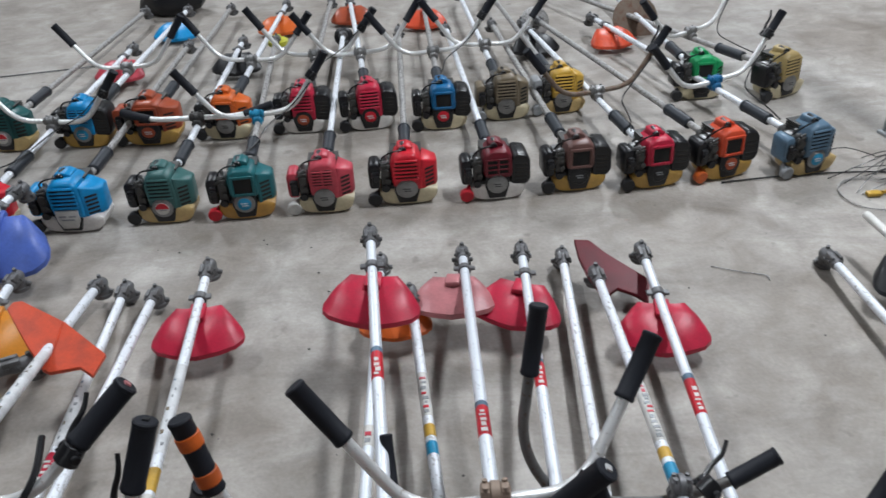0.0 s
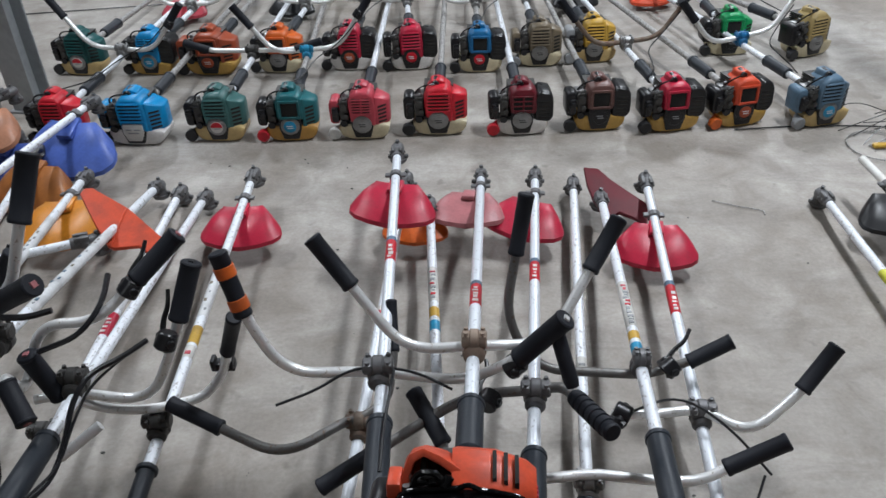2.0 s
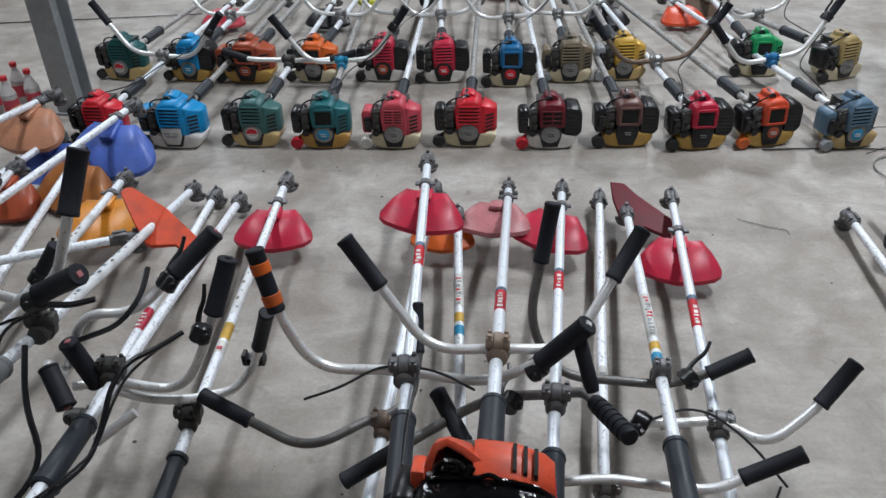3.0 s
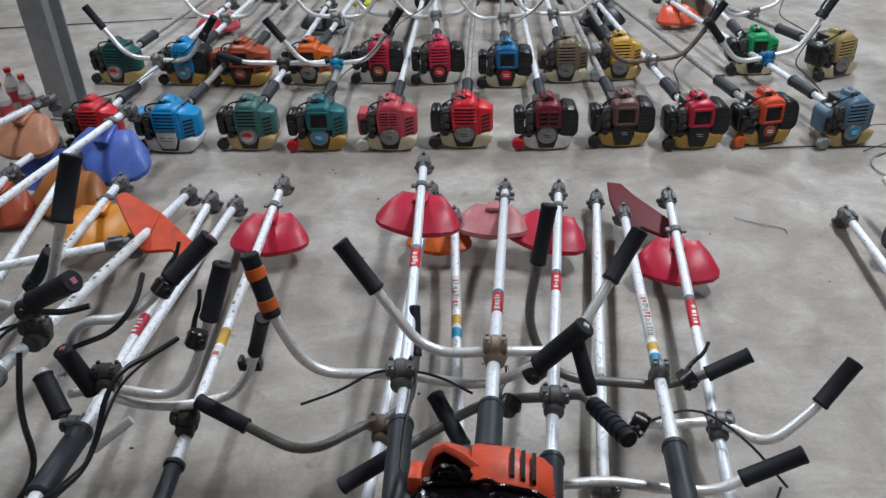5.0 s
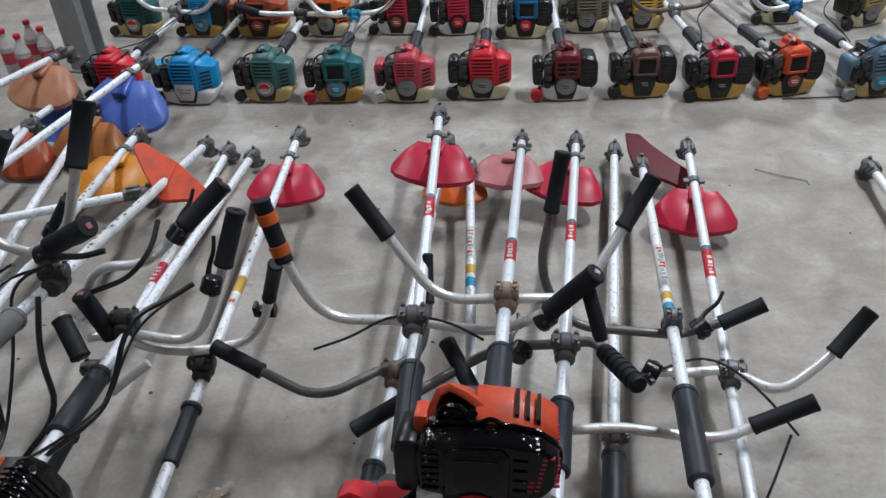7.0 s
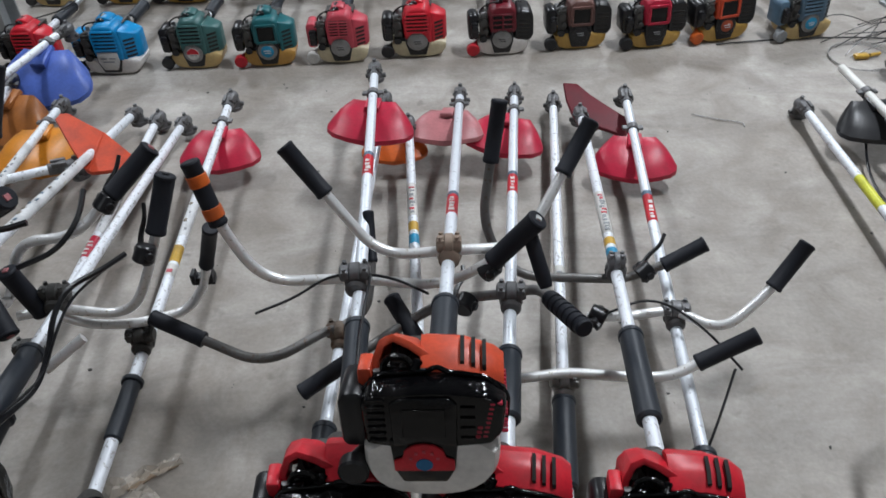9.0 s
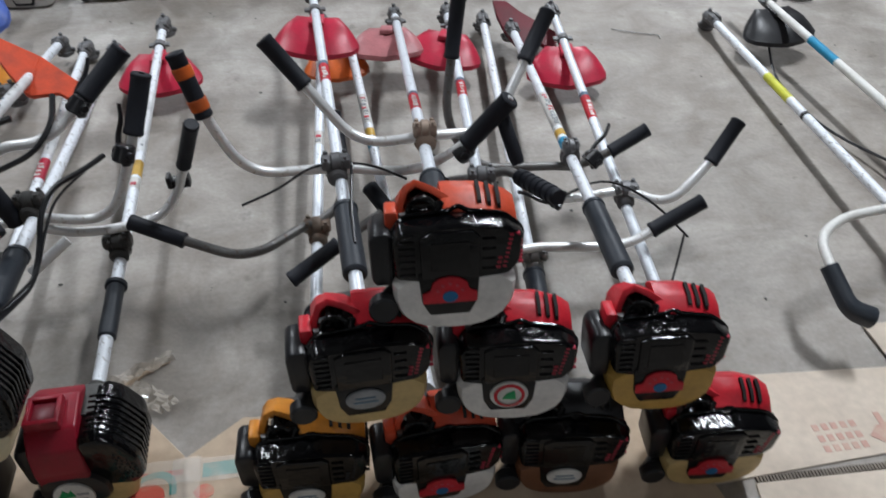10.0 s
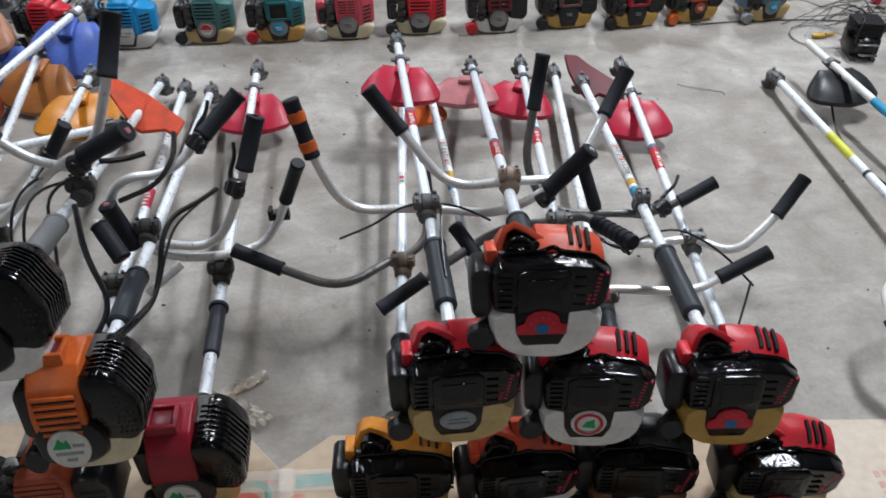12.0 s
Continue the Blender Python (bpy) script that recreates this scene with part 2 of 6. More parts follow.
def add_prism(bm, outline, y0, y1, bevel=0.0, seg=2, axis="y", taper=1.0):
    """Extrudes a closed outline (two coordinates) along an axis; taper scales the y0 end about its middle."""
    b2 = bmesh.new()
    cx = sum(p[0] for p in outline) / len(outline)
    cz = sum(p[1] for p in outline) / len(outline)

    def co(p, d, k):
        a, b = cx + (p[0] - cx) * k, cz + (p[1] - cz) * k
        return {"y": (a, d, b), "x": (d, a, b), "z": (a, b, d)}[axis]
    A = [b2.verts.new(co(p, y0, taper)) for p in outline]
    B = [b2.verts.new(co(p, y1, 1.0)) for p in outline]
    b2.faces.new(A)
    b2.faces.new(B[::-1])
    n = len(outline)
    for i in range(n):
        b2.faces.new((A[i], B[i], B[(i + 1) % n], A[(i + 1) % n]))
    bmesh.ops.recalc_face_normals(b2, faces=b2.faces[:])
    if bevel:
        bmesh.ops.bevel(b2, geom=b2.edges[:], offset=bevel, segments=seg, profile=0.5, affect="EDGES")
    merge(bm, b2)


def add_dome(bm, outline, stations, soft=0.28):
    """Lofts an outline through (depth, scale) stations: a moulded cover with a soft, domed face."""
    cx = sum(p[0] for p in outline) / len(outline)
    cz = sum(p[1] for p in outline) / len(outline)
    n = len(outline)
    fine = []
    for i in range(n):
        a, b, c = Vector(outline[i - 1]), Vector(outline[i]), Vector(outline[(i + 1) % n])
        for t in (0.0, 0.5, 1.0):
            s, e = b + (a - b) * soft, b + (c - b) * soft
            fine.append(s * (1 - t) ** 2 + b * 2 * t * (1 - t) + e * t * t)
    rings = [[bm.verts.new((cx + (p.x - cx) * k, y, cz + (p.y - cz) * k)) for p in fine] for y, k in stations]
    m = len(fine)
    for a, b in zip(rings, rings[1:]):
        for i in range(m):
            bm.faces.new((a[i], a[(i + 1) % m], b[(i + 1) % m], b[i]))
    bm.faces.new(rings[0][::-1])
    bm.faces.new(rings[-1])


def lathe(bm, a, b, profile, seg=16, flute=0.0):
    """Turns a profile of (fraction of the way, radius) round the line a-b; flute deepens every second line of points."""
    a, b = Vector(a), Vector(b)
    d = (b - a).normalized()
    u = d.orthogonal().normalized()
    w = d.cross(u)
    rings = []
    for k, r in profile:
        c = a + (b - a) * k
        rings.append([bm.verts.new(c + (u * math.cos(t) + w * math.sin(t)) * (r - (flute if i % 2 else 0))) for i, t in enumerate(2 * math.pi * j / seg for j in range(seg))])
    for p, q in zip(rings, rings[1:]):
        for i in range(seg):
            bm.faces.new((p[i], p[(i + 1) % seg], q[(i + 1) % seg], q[i]))
    bm.faces.new(rings[0][::-1])
    bm.faces.new(rings[-1])


def add_cyl(bm, p0, p1, r0, r1=None, seg=14, cap=0.0):
    """A cylinder or cone from p0 to p1, with a small rounded edge at both ends if cap is given."""
    r1 = r0 if r1 is None else r1
    p0, p1 = Vector(p0), Vector(p1)
    d = (p1 - p0).normalized()
    u = d.orthogonal().normalized()
    w = d.cross(u)
    stations = [(p0, r0), (p1, r1)]
    if cap:
        stations = [(p0, r0 - cap), (p0 + d * cap, r0), (p1 - d * cap, r1), (p1, r1 - cap)]
    rings = [[bm.verts.new(c + (u * math.cos(a) + w * math.sin(a)) * r) for a in [2 * math.pi * i / seg for i in range(seg)]] for c, r in stations]
    for a, b in zip(rings, rings[1:]):
        for i in range(seg):
            bm.faces.new((a[i], a[(i + 1) % seg], b[(i + 1) % seg], b[i]))
    bm.faces.new(rings[0][::-1])
    bm.faces.new(rings[-1])


def rounded(points, radius=0.05, n=5):
    """A polyline with its corners rounded."""
    P = [Vector(p) for p in points]
    out = [P[0]]
    for a, b, c in zip(P, P[1:], P[2:]):
        ra = min(radius, (a - b).length * 0.48, (c - b).length * 0.48)
        s, e = b + (a - b).normalized() * ra, b + (c - b).normalized() * ra
        for i in range(n + 1):
            t = i / n
            out.append(s * (1 - t) ** 2 + b * 2 * t * (1 - t) + e * t * t)
    out.append(P[-1])
    return out


def add_tube(bm, pts, r, seg=10):
    pts = [Vector(p) for p in pts]
    rings, u = [], None
    for i, p in enumerate(pts):
        d = (pts[min(i + 1, len(pts) - 1)] - pts[max(i - 1, 0)]).normalized()
        u = d.orthogonal().normalized() if u is None else (u - d * u.dot(d)).normalized()
        w = d.cross(u)
        rr = r(i / (len(pts) - 1)) if callable(r) else r
        rings.append([bm.verts.new(p + (u * math.cos(a) + w * math.sin(a)) * rr) for a in [2 * math.pi * k / seg for k in range(seg)]])
    for a, b in zip(rings, rings[1:]):
        for i in range(seg):
            bm.faces.new((a[i], a[(i + 1) % seg], b[(i + 1) % seg], b[i]))
    bm.faces.new(rings[0][::-1])
    bm.faces.new(rings[-1])


def tube_part(name, pts, r, mat, parent, label="", radius=0.05, seg=10):
    bm = bmesh.new()
    add_tube(bm, rounded(pts, radius) if len(pts) > 2 else pts, r, seg)
    return part(name, bm, mat, parent, label)


# ---- the hall ----
def plain(name, lo, hi, mat, bevel=0.0):
    bm = bmesh.new()
    add_box(bm, lo, hi, bevel)
    ob = new(name, finish(bm, name, mat, False))
    ob["kind"] = "structure"
    return ob


def build_hall():
    wall = surface("painted block wall", (0.55, 0.56, 0.55), 0.7, wear=0.4, dirt=(0.36, 0.35, 0.33), scale=1.2)
    roof = surface("sheet roof", (0.17, 0.175, 0.18), 0.7, wear=0.4, dirt=(0.11, 0.11, 0.11), scale=1.0)
    tagged(plain("floor", (-9, -7, -0.12), (9, 14, 0), CONCRETE), "worn grey concrete floor with stains and scuffs", "floor")
    tagged(plain("wall_west", (-9.2, -7, 0), (-9, 14, HALL_H), wall), "plain pale painted hall wall", "wall")
    tagged(plain("wall_east", (9, -7, 0), (9.2, 14, HALL_H), wall), "plain pale painted hall wall", "wall")
    tagged(plain("wall_south", (-9.2, -7.2, 0), (9.2, -7, HALL_H), wall), "plain pale painted hall wall", "wall")
    tagged(plain("wall_north", (-9.2, 14, 0), (9.2, 14.2, HALL_H), wall), "plain pale painted hall wall", "wall")
    tagged(plain("ceiling", (-9.2, -7.2, HALL_H), (9.2, 14.2, HALL_H + 0.1), roof), "grey sheet-metal hall roof", "ceiling")
    tube_mat = glow("lamp tube", (0.95, 0.98, 1.0), 18.0)
    for x, y, w in LAMPS:
        root = tagged(new("ceiling_light"), "white fluorescent batten hanging under the roof", "ceiling light", "ceiling lights")
        root.location = (x, y, HALL_H - 0.12)
        part("housing", cached("lamp_housing", lambda bm: add_box(bm, (-0.10, -0.75, 0.0), (0.10, 0.75, 0.07), 0.01), WHITE_PAINT), None, root)
        for sx in (-0.05, 0.05):
            t = part("tube", cached("lamp_tube", lambda bm: add_cyl(bm, (0, -0.72, 0), (0, 0.72, 0), 0.016, seg=8), tube_mat), None, root)
            t.location = (sx, 0, -0.02)
        la = bpy.data.lights.new("lamp", "AREA")
        la.shape, la.size, la.size_y, la.energy, la.color = "RECTANGLE", 0.35, 1.5, w * 1.025, (0.865, 0.926, 1.0)
        lo = new("lamp", la)
        lo.location = (x, y, HALL_H - 0.2)


build_hall()


def column(x, y, turn, label):
    """A steel H column on a base plate."""
    steel = surface("grey painted steel", (0.36, 0.38, 0.39), 0.5, 0.2, wear=0.6, dirt=(0.15, 0.15, 0.15), scale=5)
    root = tagged(new("steel_column"), label, "column", "steel columns")
    root.matrix_basis = pose(x, y, 0, 0, 0, turn)
    bm = bmesh.new()
    for s in (-1, 1):
        add_box(bm, (-0.055, s * 0.055 - 0.005, 0.012), (0.055, s * 0.055 + 0.005, HALL_H), 0.002)
    add_box(bm, (-0.005, -0.05, 0.012), (0.005, 0.05, HALL_H))
    part("column_shaft", bm, steel, root)
    bm = bmesh.new()
    add_box(bm, (-0.07, -0.07, 0), (0.07, 0.07, 0.012), 0.002)
    part("base_plate", bm, steel, root)


# ---- brush cutters ----
def axis_pose(O, G, roll=0.0):
    """A frame at O whose y axis points at G and whose z axis is as upright as it can be."""
    O, G = Vector(O), Vector(G)
    y = (G - O).normalized()
    x = y.cross(Vector((0, 0, 1))).normalized()
    z = x.cross(y)
    m = Matrix((x, y, z)).transposed().to_4x4()
    m.translation = O
    return m @ pose(0, 0, 0, 0, roll, 0)


def ellipse(rx, rz, n, cx=0, cz=0):
    return [(cx + rx * math.cos(2 * math.pi * i / n), cz + rz * math.sin(2 * math.pi * i / n)) for i in range(n)]


TALL_TANK = [(-0.050, -0.119), (0.010, -0.126), (0.062, -0.121), (0.100, -0.098), (0.115, -0.066), (0.115, -0.012), (-0.092, -0.012), (-0.096, -0.060), (-0.084, -0.096)]
TANK = [(-0.040, -0.106), (0.050, -0.106), (0.086, -0.098), (0.104, -0.072), (0.106, -0.035), (-0.094, -0.035), (-0.096, -0.068), (-0.078, -0.097)]



def badge(root, kind, cz):
    """The black starter hub below the cover, with the maker's badge on it."""
    part("starter_hub", cached(("tongue", cz), lambda bm: add_prism(bm, [(-0.052, cz + 0.040), (0.052, cz + 0.040), (0.047, cz - 0.020), (0.034, cz - 0.046), (-0.034, cz - 0.046), (-0.047, cz - 0.020)], -0.0165, 0.03, 0.005), GLOSS_BLACK), None, root)
    y = -0.0162
    if kind == "red":
        half = [(0.046, -0.018), (0.046, 0.002), (0.033, 0.007), (0.029, 0.022), (0.016, 0.031), (0.0, 0.034)]
        out = [(x, cz + z) for x, z in half] + [(-x, cz + z) for x, z in reversed(half[:-1])]
    elif kind == "green":
        out = ellipse(0.036, 0.034, 20, 0, cz)
    else:
        out = ellipse(0.036, 0.025, 24, 0, cz)
    plate = part("badge", cached(("badge", kind, cz), lambda bm: add_prism(bm, out, y - 0.007, y, 0.0025), paint("white" if kind == "green" else kind)), None, root, ("white and red" if kind == "green" else kind) + " maker's badge")
    if kind == "red":
        part("badge_centre", cached(("bc", cz), lambda bm: add_prism(bm, ellipse(0.013, 0.011, 12, 0, cz - 0.004), y - 0.0095, y - 0.007), paint("midblue")), None, plate)
        for k in range(-2, 3):
            a = 0.55 * k
            part("lettering_bar", cached(("bk", cz, k), lambda bm: add_box(bm, (0.023 * math.sin(a) - 0.0025, y - 0.0085, cz + 0.024 * math.cos(a) - 0.006), (0.023 * math.sin(a) + 0.0025, y - 0.007, cz + 0.024 * math.cos(a) - 0.001)), paint("pink")), None, plate)
    elif kind == "green":
        part("badge_centre", cached(("bg", cz), lambda bm: add_prism(bm, [(-0.013, cz - 0.008), (0.013, cz - 0.010), (0.010, cz + 0.012), (-0.004, cz + 0.006)], y - 0.0095, y - 0.007), paint("green")), None, plate)
        part("badge_ring", cached(("br", cz), lambda bm: ring(bm, 0.029, 0.023, cz, y - 0.009), paint("red")), None, plate)
    else:
        for k, w in ((0.005, 0.018), (-0.005, 0.022)):
            part("lettering_bar", cached(("bl", cz, k, kind), lambda bm: add_box(bm, (-w, y - 0.0085, cz + k - 0.0016), (w, y - 0.007, cz + k + 0.0016)), paint("bluegrey")), None, plate)


def ring(bm, r1, r0, cz, y):
    n = 24
    a = [bm.verts.new((r1 * math.cos(2 * math.pi * i / n), y, cz + r1 * math.sin(2 * math.pi * i / n))) for i in range(n)]
    b = [bm.verts.new((r0 * math.cos(2 * math.pi * i / n), y - 0.001, cz + r0 * math.sin(2 * math.pi * i / n))) for i in range(n)]
    c = [bm.verts.new((r1 * math.cos(2 * math.pi * i / n), y + 0.002, cz + r1 * math.sin(2 * math.pi * i / n))) for i in range(n)]
    for i in range(n):
        j = (i + 1) % n
        bm.faces.new((a[i], a[j], b[j], b[i]))
        bm.faces.new((c[i], c[j], a[j], a[i]))


def engine_base(root, tank, cap, filt, tall=False):
    """What all engines share: tank, cap, crankcase, cylinder, carburettor, air filter, clutch housing."""
    t = part("fuel_tank", cached(("fuel_tank", tank, tall), lambda bm: add_dome(bm, TALL_TANK if tall else TANK, [(-0.012 if tall else -0.004, 0.82), (-0.009 if tall else 0.0, 0.92), (0.004, 0.985), (0.018, 1.0), (0.118, 1.0), (0.132, 0.95), (0.136, 0.86)], 0.42), tankmat(tank)), None, root, tank + " translucent plastic fuel tank")
    part("tank_foot", cached("tank_foot", lambda bm: add_box(bm, (-0.055, 0.03, -0.112), (0.06, 0.10, -0.100), 0.003), BLACK), None, root)
    c = part("tank_cap", cached(("tank_cap", cap), lambda bm: (add_cyl(bm, (-0.112, -0.012, -0.078), (-0.112, 0.022, -0.078), 0.025, 0.025, 16, 0.004), add_cyl(bm, (-0.112, 0.022, -0.078), (-0.085, 0.06, -0.07), 0.017, 0.017, 10)), paint(cap)), None, root, cap + " ribbed fuel cap")
    part("crankcase", cached("crankcase", lambda bm: add_box(bm, (-0.07, 0.06, -0.06), (0.07, 0.165, 0.03), 0.012), DARK_MET), None, root)

    def fins(bm):
        st = []
        for k in range(7):
            z = 0.026 + k * 0.0095
            st += [(z, 0.72), (z, 1.0), (z + 0.0045, 1.0), (z + 0.0045, 0.72)]
        rings = [[bm.verts.new((0.002 + sx * 0.054 * k, 0.115 + sy * 0.043 * k, z)) for sx, sy in ((-1, -1), (1, -1), (1, 1), (-1, 1))] for z, k in st]
        for a, b in zip(rings, rings[1:]):
            for q in range(4):
                bm.faces.new((a[q], a[(q + 1) % 4], b[(q + 1) % 4], b[q]))
        bm.faces.new(rings[0][::-1])
        bm.faces.new(rings[-1])
    part("cylinder", cached("cylinder", fins, DARK_MET), None, root)

    def carb(bm):
        add_box(bm, (-0.088, 0.055, 0.012), (-0.052, 0.11, 0.058), 0.005)
        add_cyl(bm, (-0.085, 0.05, 0.05), (-0.06, 0.03, 0.062), 0.009, seg=8)
        add_cyl(bm, (-0.07, 0.06, 0.055), (-0.07, 0.06, 0.078), 0.007, seg=8)
        add_cyl(bm, (-0.092, 0.085, 0.03), (-0.05, 0.085, 0.03), 0.013, seg=10)
    part("carburettor", cached("carburettor", carb, GREY_MET), None, root)
    part("air_filter", cached(("air_filter", filt), lambda bm: add_prism(bm, [(-0.128, -0.03), (-0.122, -0.042), (-0.092, -0.042), (-0.088, 0.05), (-0.098, 0.062), (-0.122, 0.06), (-0.13, 0.045)], 0.015, 0.115, 0.008), paint(filt) if filt != "black" else BLACK), None, root)
    part("clutch_housing", cached("clutch", lambda bm: (add_cyl(bm, (0, 0.155, 0), (0, 0.185, 0), 0.052, 0.048, 18), add_cyl(bm, (0, 0.185, 0), (0, 0.245, 0), 0.046, 0.022, 18)), DARK_MET), None, root)
    tb = bmesh.new()
    add_tube(tb, rounded([(-0.07, 0.09, -0.05), (-0.10, 0.05, -0.01), (-0.095, 0.03, 0.04), (-0.06, 0.05, 0.05)], 0.03), 0.0032, 6)
    part("fuel_hose", tb, BLACK, root)


def squeeze(root, kx, ky, kz, dx=0.0, dz=0.0):
    """Sets the engine parts made so far to their true width, depth and height."""
    for c in root.children:
        c.scale = (kx, ky, kz)
        c.location = (dx, 0.0, dz)


def arch(bm):
    """A swept hood over the spark plug, open towards the back of the engine, and the corner beside it."""
    outer = [(-0.080, 0.046), (-0.078, 0.092), (-0.066, 0.122), (-0.046, 0.132), (-0.018, 0.119), (0.012, 0.098), (0.022, 0.060)]
    inner = [(0.008, 0.060), (0.002, 0.090), (-0.022, 0.107), (-0.045, 0.119), (-0.058, 0.111), (-0.067, 0.088), (-0.069, 0.046)]
    b2 = bmesh.new()
    add_prism(b2, outer + inner, 0.058, 0.142, 0.0015, 1)
    add_prism(b2, outer, 0.134, 0.146, 0.002, 1)
    for v in b2.verts:
        v.co.z -= max(0.0, v.co.y - 0.075) * 0.55 * max(0.0, v.co.z - 0.05) / 0.08
        v.co.y += (v.co.z - 0.05) * 0.28
    merge(bm, b2)
    add_box(bm, (-0.100, 0.050, 0.046), (-0.078, 0.105, 0.086), 0.005)


def slope_cover(bm, side):
    """A cylinder cover that falls away towards the silencer side."""
    b2 = bmesh.new()
    n = len(side)
    rows = []
    for x, k, drop in ((-0.004, 0.94, 0.0), (0.004, 1.0, 0.0), (0.06, 1.0, 0.004), (0.108, 0.97, 0.022), (0.122, 0.88, 0.034)):
        cy = sum(p[0] for p in side) / n
        rows.append([b2.verts.new((x, cy + (p[0] - cy) * k, p[1] - (drop if p[1] > 0.03 else 0))) for p in side])
    for a, b in zip(rows, rows[1:]):
        for i in range(n):
            b2.faces.new((a[i], a[(i + 1) % n], b[(i + 1) % n], b[i]))
    b2.faces.new(rows[0][::-1])
    b2.faces.new(rows[-1])
    bmesh.ops.recalc_face_normals(b2, faces=b2.faces[:])
    merge(bm, b2)


def engine_new(root, top="red", tank="white", mark="red", cap="black", lift=0.0):
    """Rear view of a new engine: glossy black starter cover, coloured cylinder cover, pierced silencer guard."""
    engine_base(root, tank, cap, "black", True)
    out = [(-0.088, -0.018), (-0.092, 0.050), (-0.078, 0.074), (0.02, 0.080), (0.095, 0.072), (0.124, 0.054), (0.119, 0.002), (0.102, -0.020), (0.05, -0.026), (-0.05, -0.026)]
    cover = part("starter_cover", cached("starter_new", lambda bm: add_dome(bm, out, [(-0.012, 0.93), (-0.009, 0.975), (-0.002, 1.0), (0.02, 1.01), (0.048, 1.015)], 0.12), GLOSS_BLACK), None, root, "glossy black starter cover")

    def ribs(bm):
        for i in range(7):
            z = -0.012 + i * 0.0125
            add_box(bm, (-0.082, -0.0165, z), (-0.056, -0.008, z + 0.0055), 0.0015, 1)
        add_prism(bm, [(-0.046, -0.018), (-0.048, 0.062), (-0.030, 0.070), (0.040, 0.070), (0.052, 0.058), (0.050, -0.018)], -0.0185, -0.008, 0.004)
        add_prism(bm, [(-0.030, 0.000), (-0.030, 0.052), (0.034, 0.052), (0.034, 0.000)], -0.0205, -0.0180, 0.001, 1)
        for i in range(4):
            z = -0.008 + i * 0.019
            add_box(bm, (0.056, -0.0160, z), (0.078, -0.009, z + 0.004), 0.001, 1)
    part("cover_rib", cached("ribs_new", ribs, GLOSS_BLACK), None, cover)

    def lip(bm):
        add_tube(bm, rounded([(-0.094, 0.036, 0.050), (-0.070, 0.042, 0.080), (0.005, 0.044, 0.084), (0.022, 0.040, 0.096), (0.036, 0.044, 0.083), (0.095, 0.040, 0.076), (0.127, 0.03, 0.05), (0.122, 0.02, 0.0)], 0.012), 0.0045, 8)
    part("cover_lip", cached("lip_new", lip, GLOSS_BLACK), None, cover)
    # coloured cover over the cylinder
    side = [(0.044, 0.066), (0.050, 0.086), (0.080, 0.104), (0.118, 0.112), (0.150, 0.096), (0.168, 0.058), (0.164, 0.012), (0.048, 0.012)]
    top_ob = part("cylinder_cover", cached(("topcover", top), lambda bm: (slope_cover(bm, side), arch(bm)), paint(top)), None, root, top + " plastic cylinder cover with cooling slots")
    # near-black strips on the cover paint the shade inside three slots
    for i in range(3):
        x = 0.056 + i * 0.0165
        part("cooling_slot_shade", cached(("slot", i), lambda bm: add_prism(bm, [(0.0600, 0.080 - 0.004 * i), (0.0600, 0.0942 - 0.004 * i), (0.080, 0.1060 - 0.004 * i), (0.112, 0.1130 - 0.004 * i), (0.112, 0.104 - 0.004 * i), (0.085, 0.098 - 0.004 * i)], x, x + 0.0062, 0, 1, "x"), RECESS_SHADE), None, top_ob)
    part("spark_plug_cap", cached("plug", lambda bm: (add_cyl(bm, (-0.032, 0.066, 0.070), (-0.032, 0.11, 0.088), 0.011, 0.013, 10, 0.002), add_tube(bm, rounded([(-0.032, 0.066, 0.072), (-0.055, 0.06, 0.090), (-0.080, 0.05, 0.05)], 0.02), 0.0035, 6), add_tube(bm, rounded([(-0.014, 0.050, 0.074), (-0.020, 0.052, 0.104), (-0.046, 0.056, 0.108), (-0.062, 0.056, 0.090), (-0.058, 0.050, 0.066)], 0.016), 0.0055, 8), add_box(bm, (-0.064, 0.046, 0.058), (-0.038, 0.070, 0.080), 0.004), add_cyl(bm, (-0.016, 0.044, 0.082), (-0.006, 0.060, 0.096), 0.008, 0.008, 8, 0.002)), GLOSS_BLACK), None, root)

    def guard(bm):
        add_prism(bm, [(0.07, -0.035), (0.075, 0.050), (0.10, 0.060), (0.122, 0.046), (0.124, -0.015), (0.108, -0.036)], 0.04, 0.135, 0.007, 2, "y", 0.97)
    g = part("silencer_guard", cached("silguard", guard, GLOSS_BLACK), None, root, "pierced black silencer guard")

    def dots(bm):
        for i in range(8):
            for j in range(3):
                z, x = -0.006 + i * 0.0085, 0.084 + j * 0.0105 + (0.0016 * i - 0.006)
                if j or i < 3:
                    add_box(bm, (x, -0.0142 + 0.0016 * j, z), (x + 0.0078, 0.004, z + 0.0050), 0.001, 1)
        for i in range(6):
            for j in range(9):
                y, z = 0.008 + j * 0.0125 + (0.005 if i % 2 else 0), -0.010 + i * 0.0098
                add_box(bm, (0.117, y, z), (0.1268 - 0.0002 * i, y + 0.007, z + 0.005), 0.0012, 1)
    part("guard_mesh", cached(("dots", top), dots, paint("crimson" if top != "amber" else "black")), None, g, "rows of small pierced holes showing colour")
    badge(root, mark, -0.046)
    squeeze(root, 0.86, 0.70, 0.84, -0.012, 0.014 + lift)


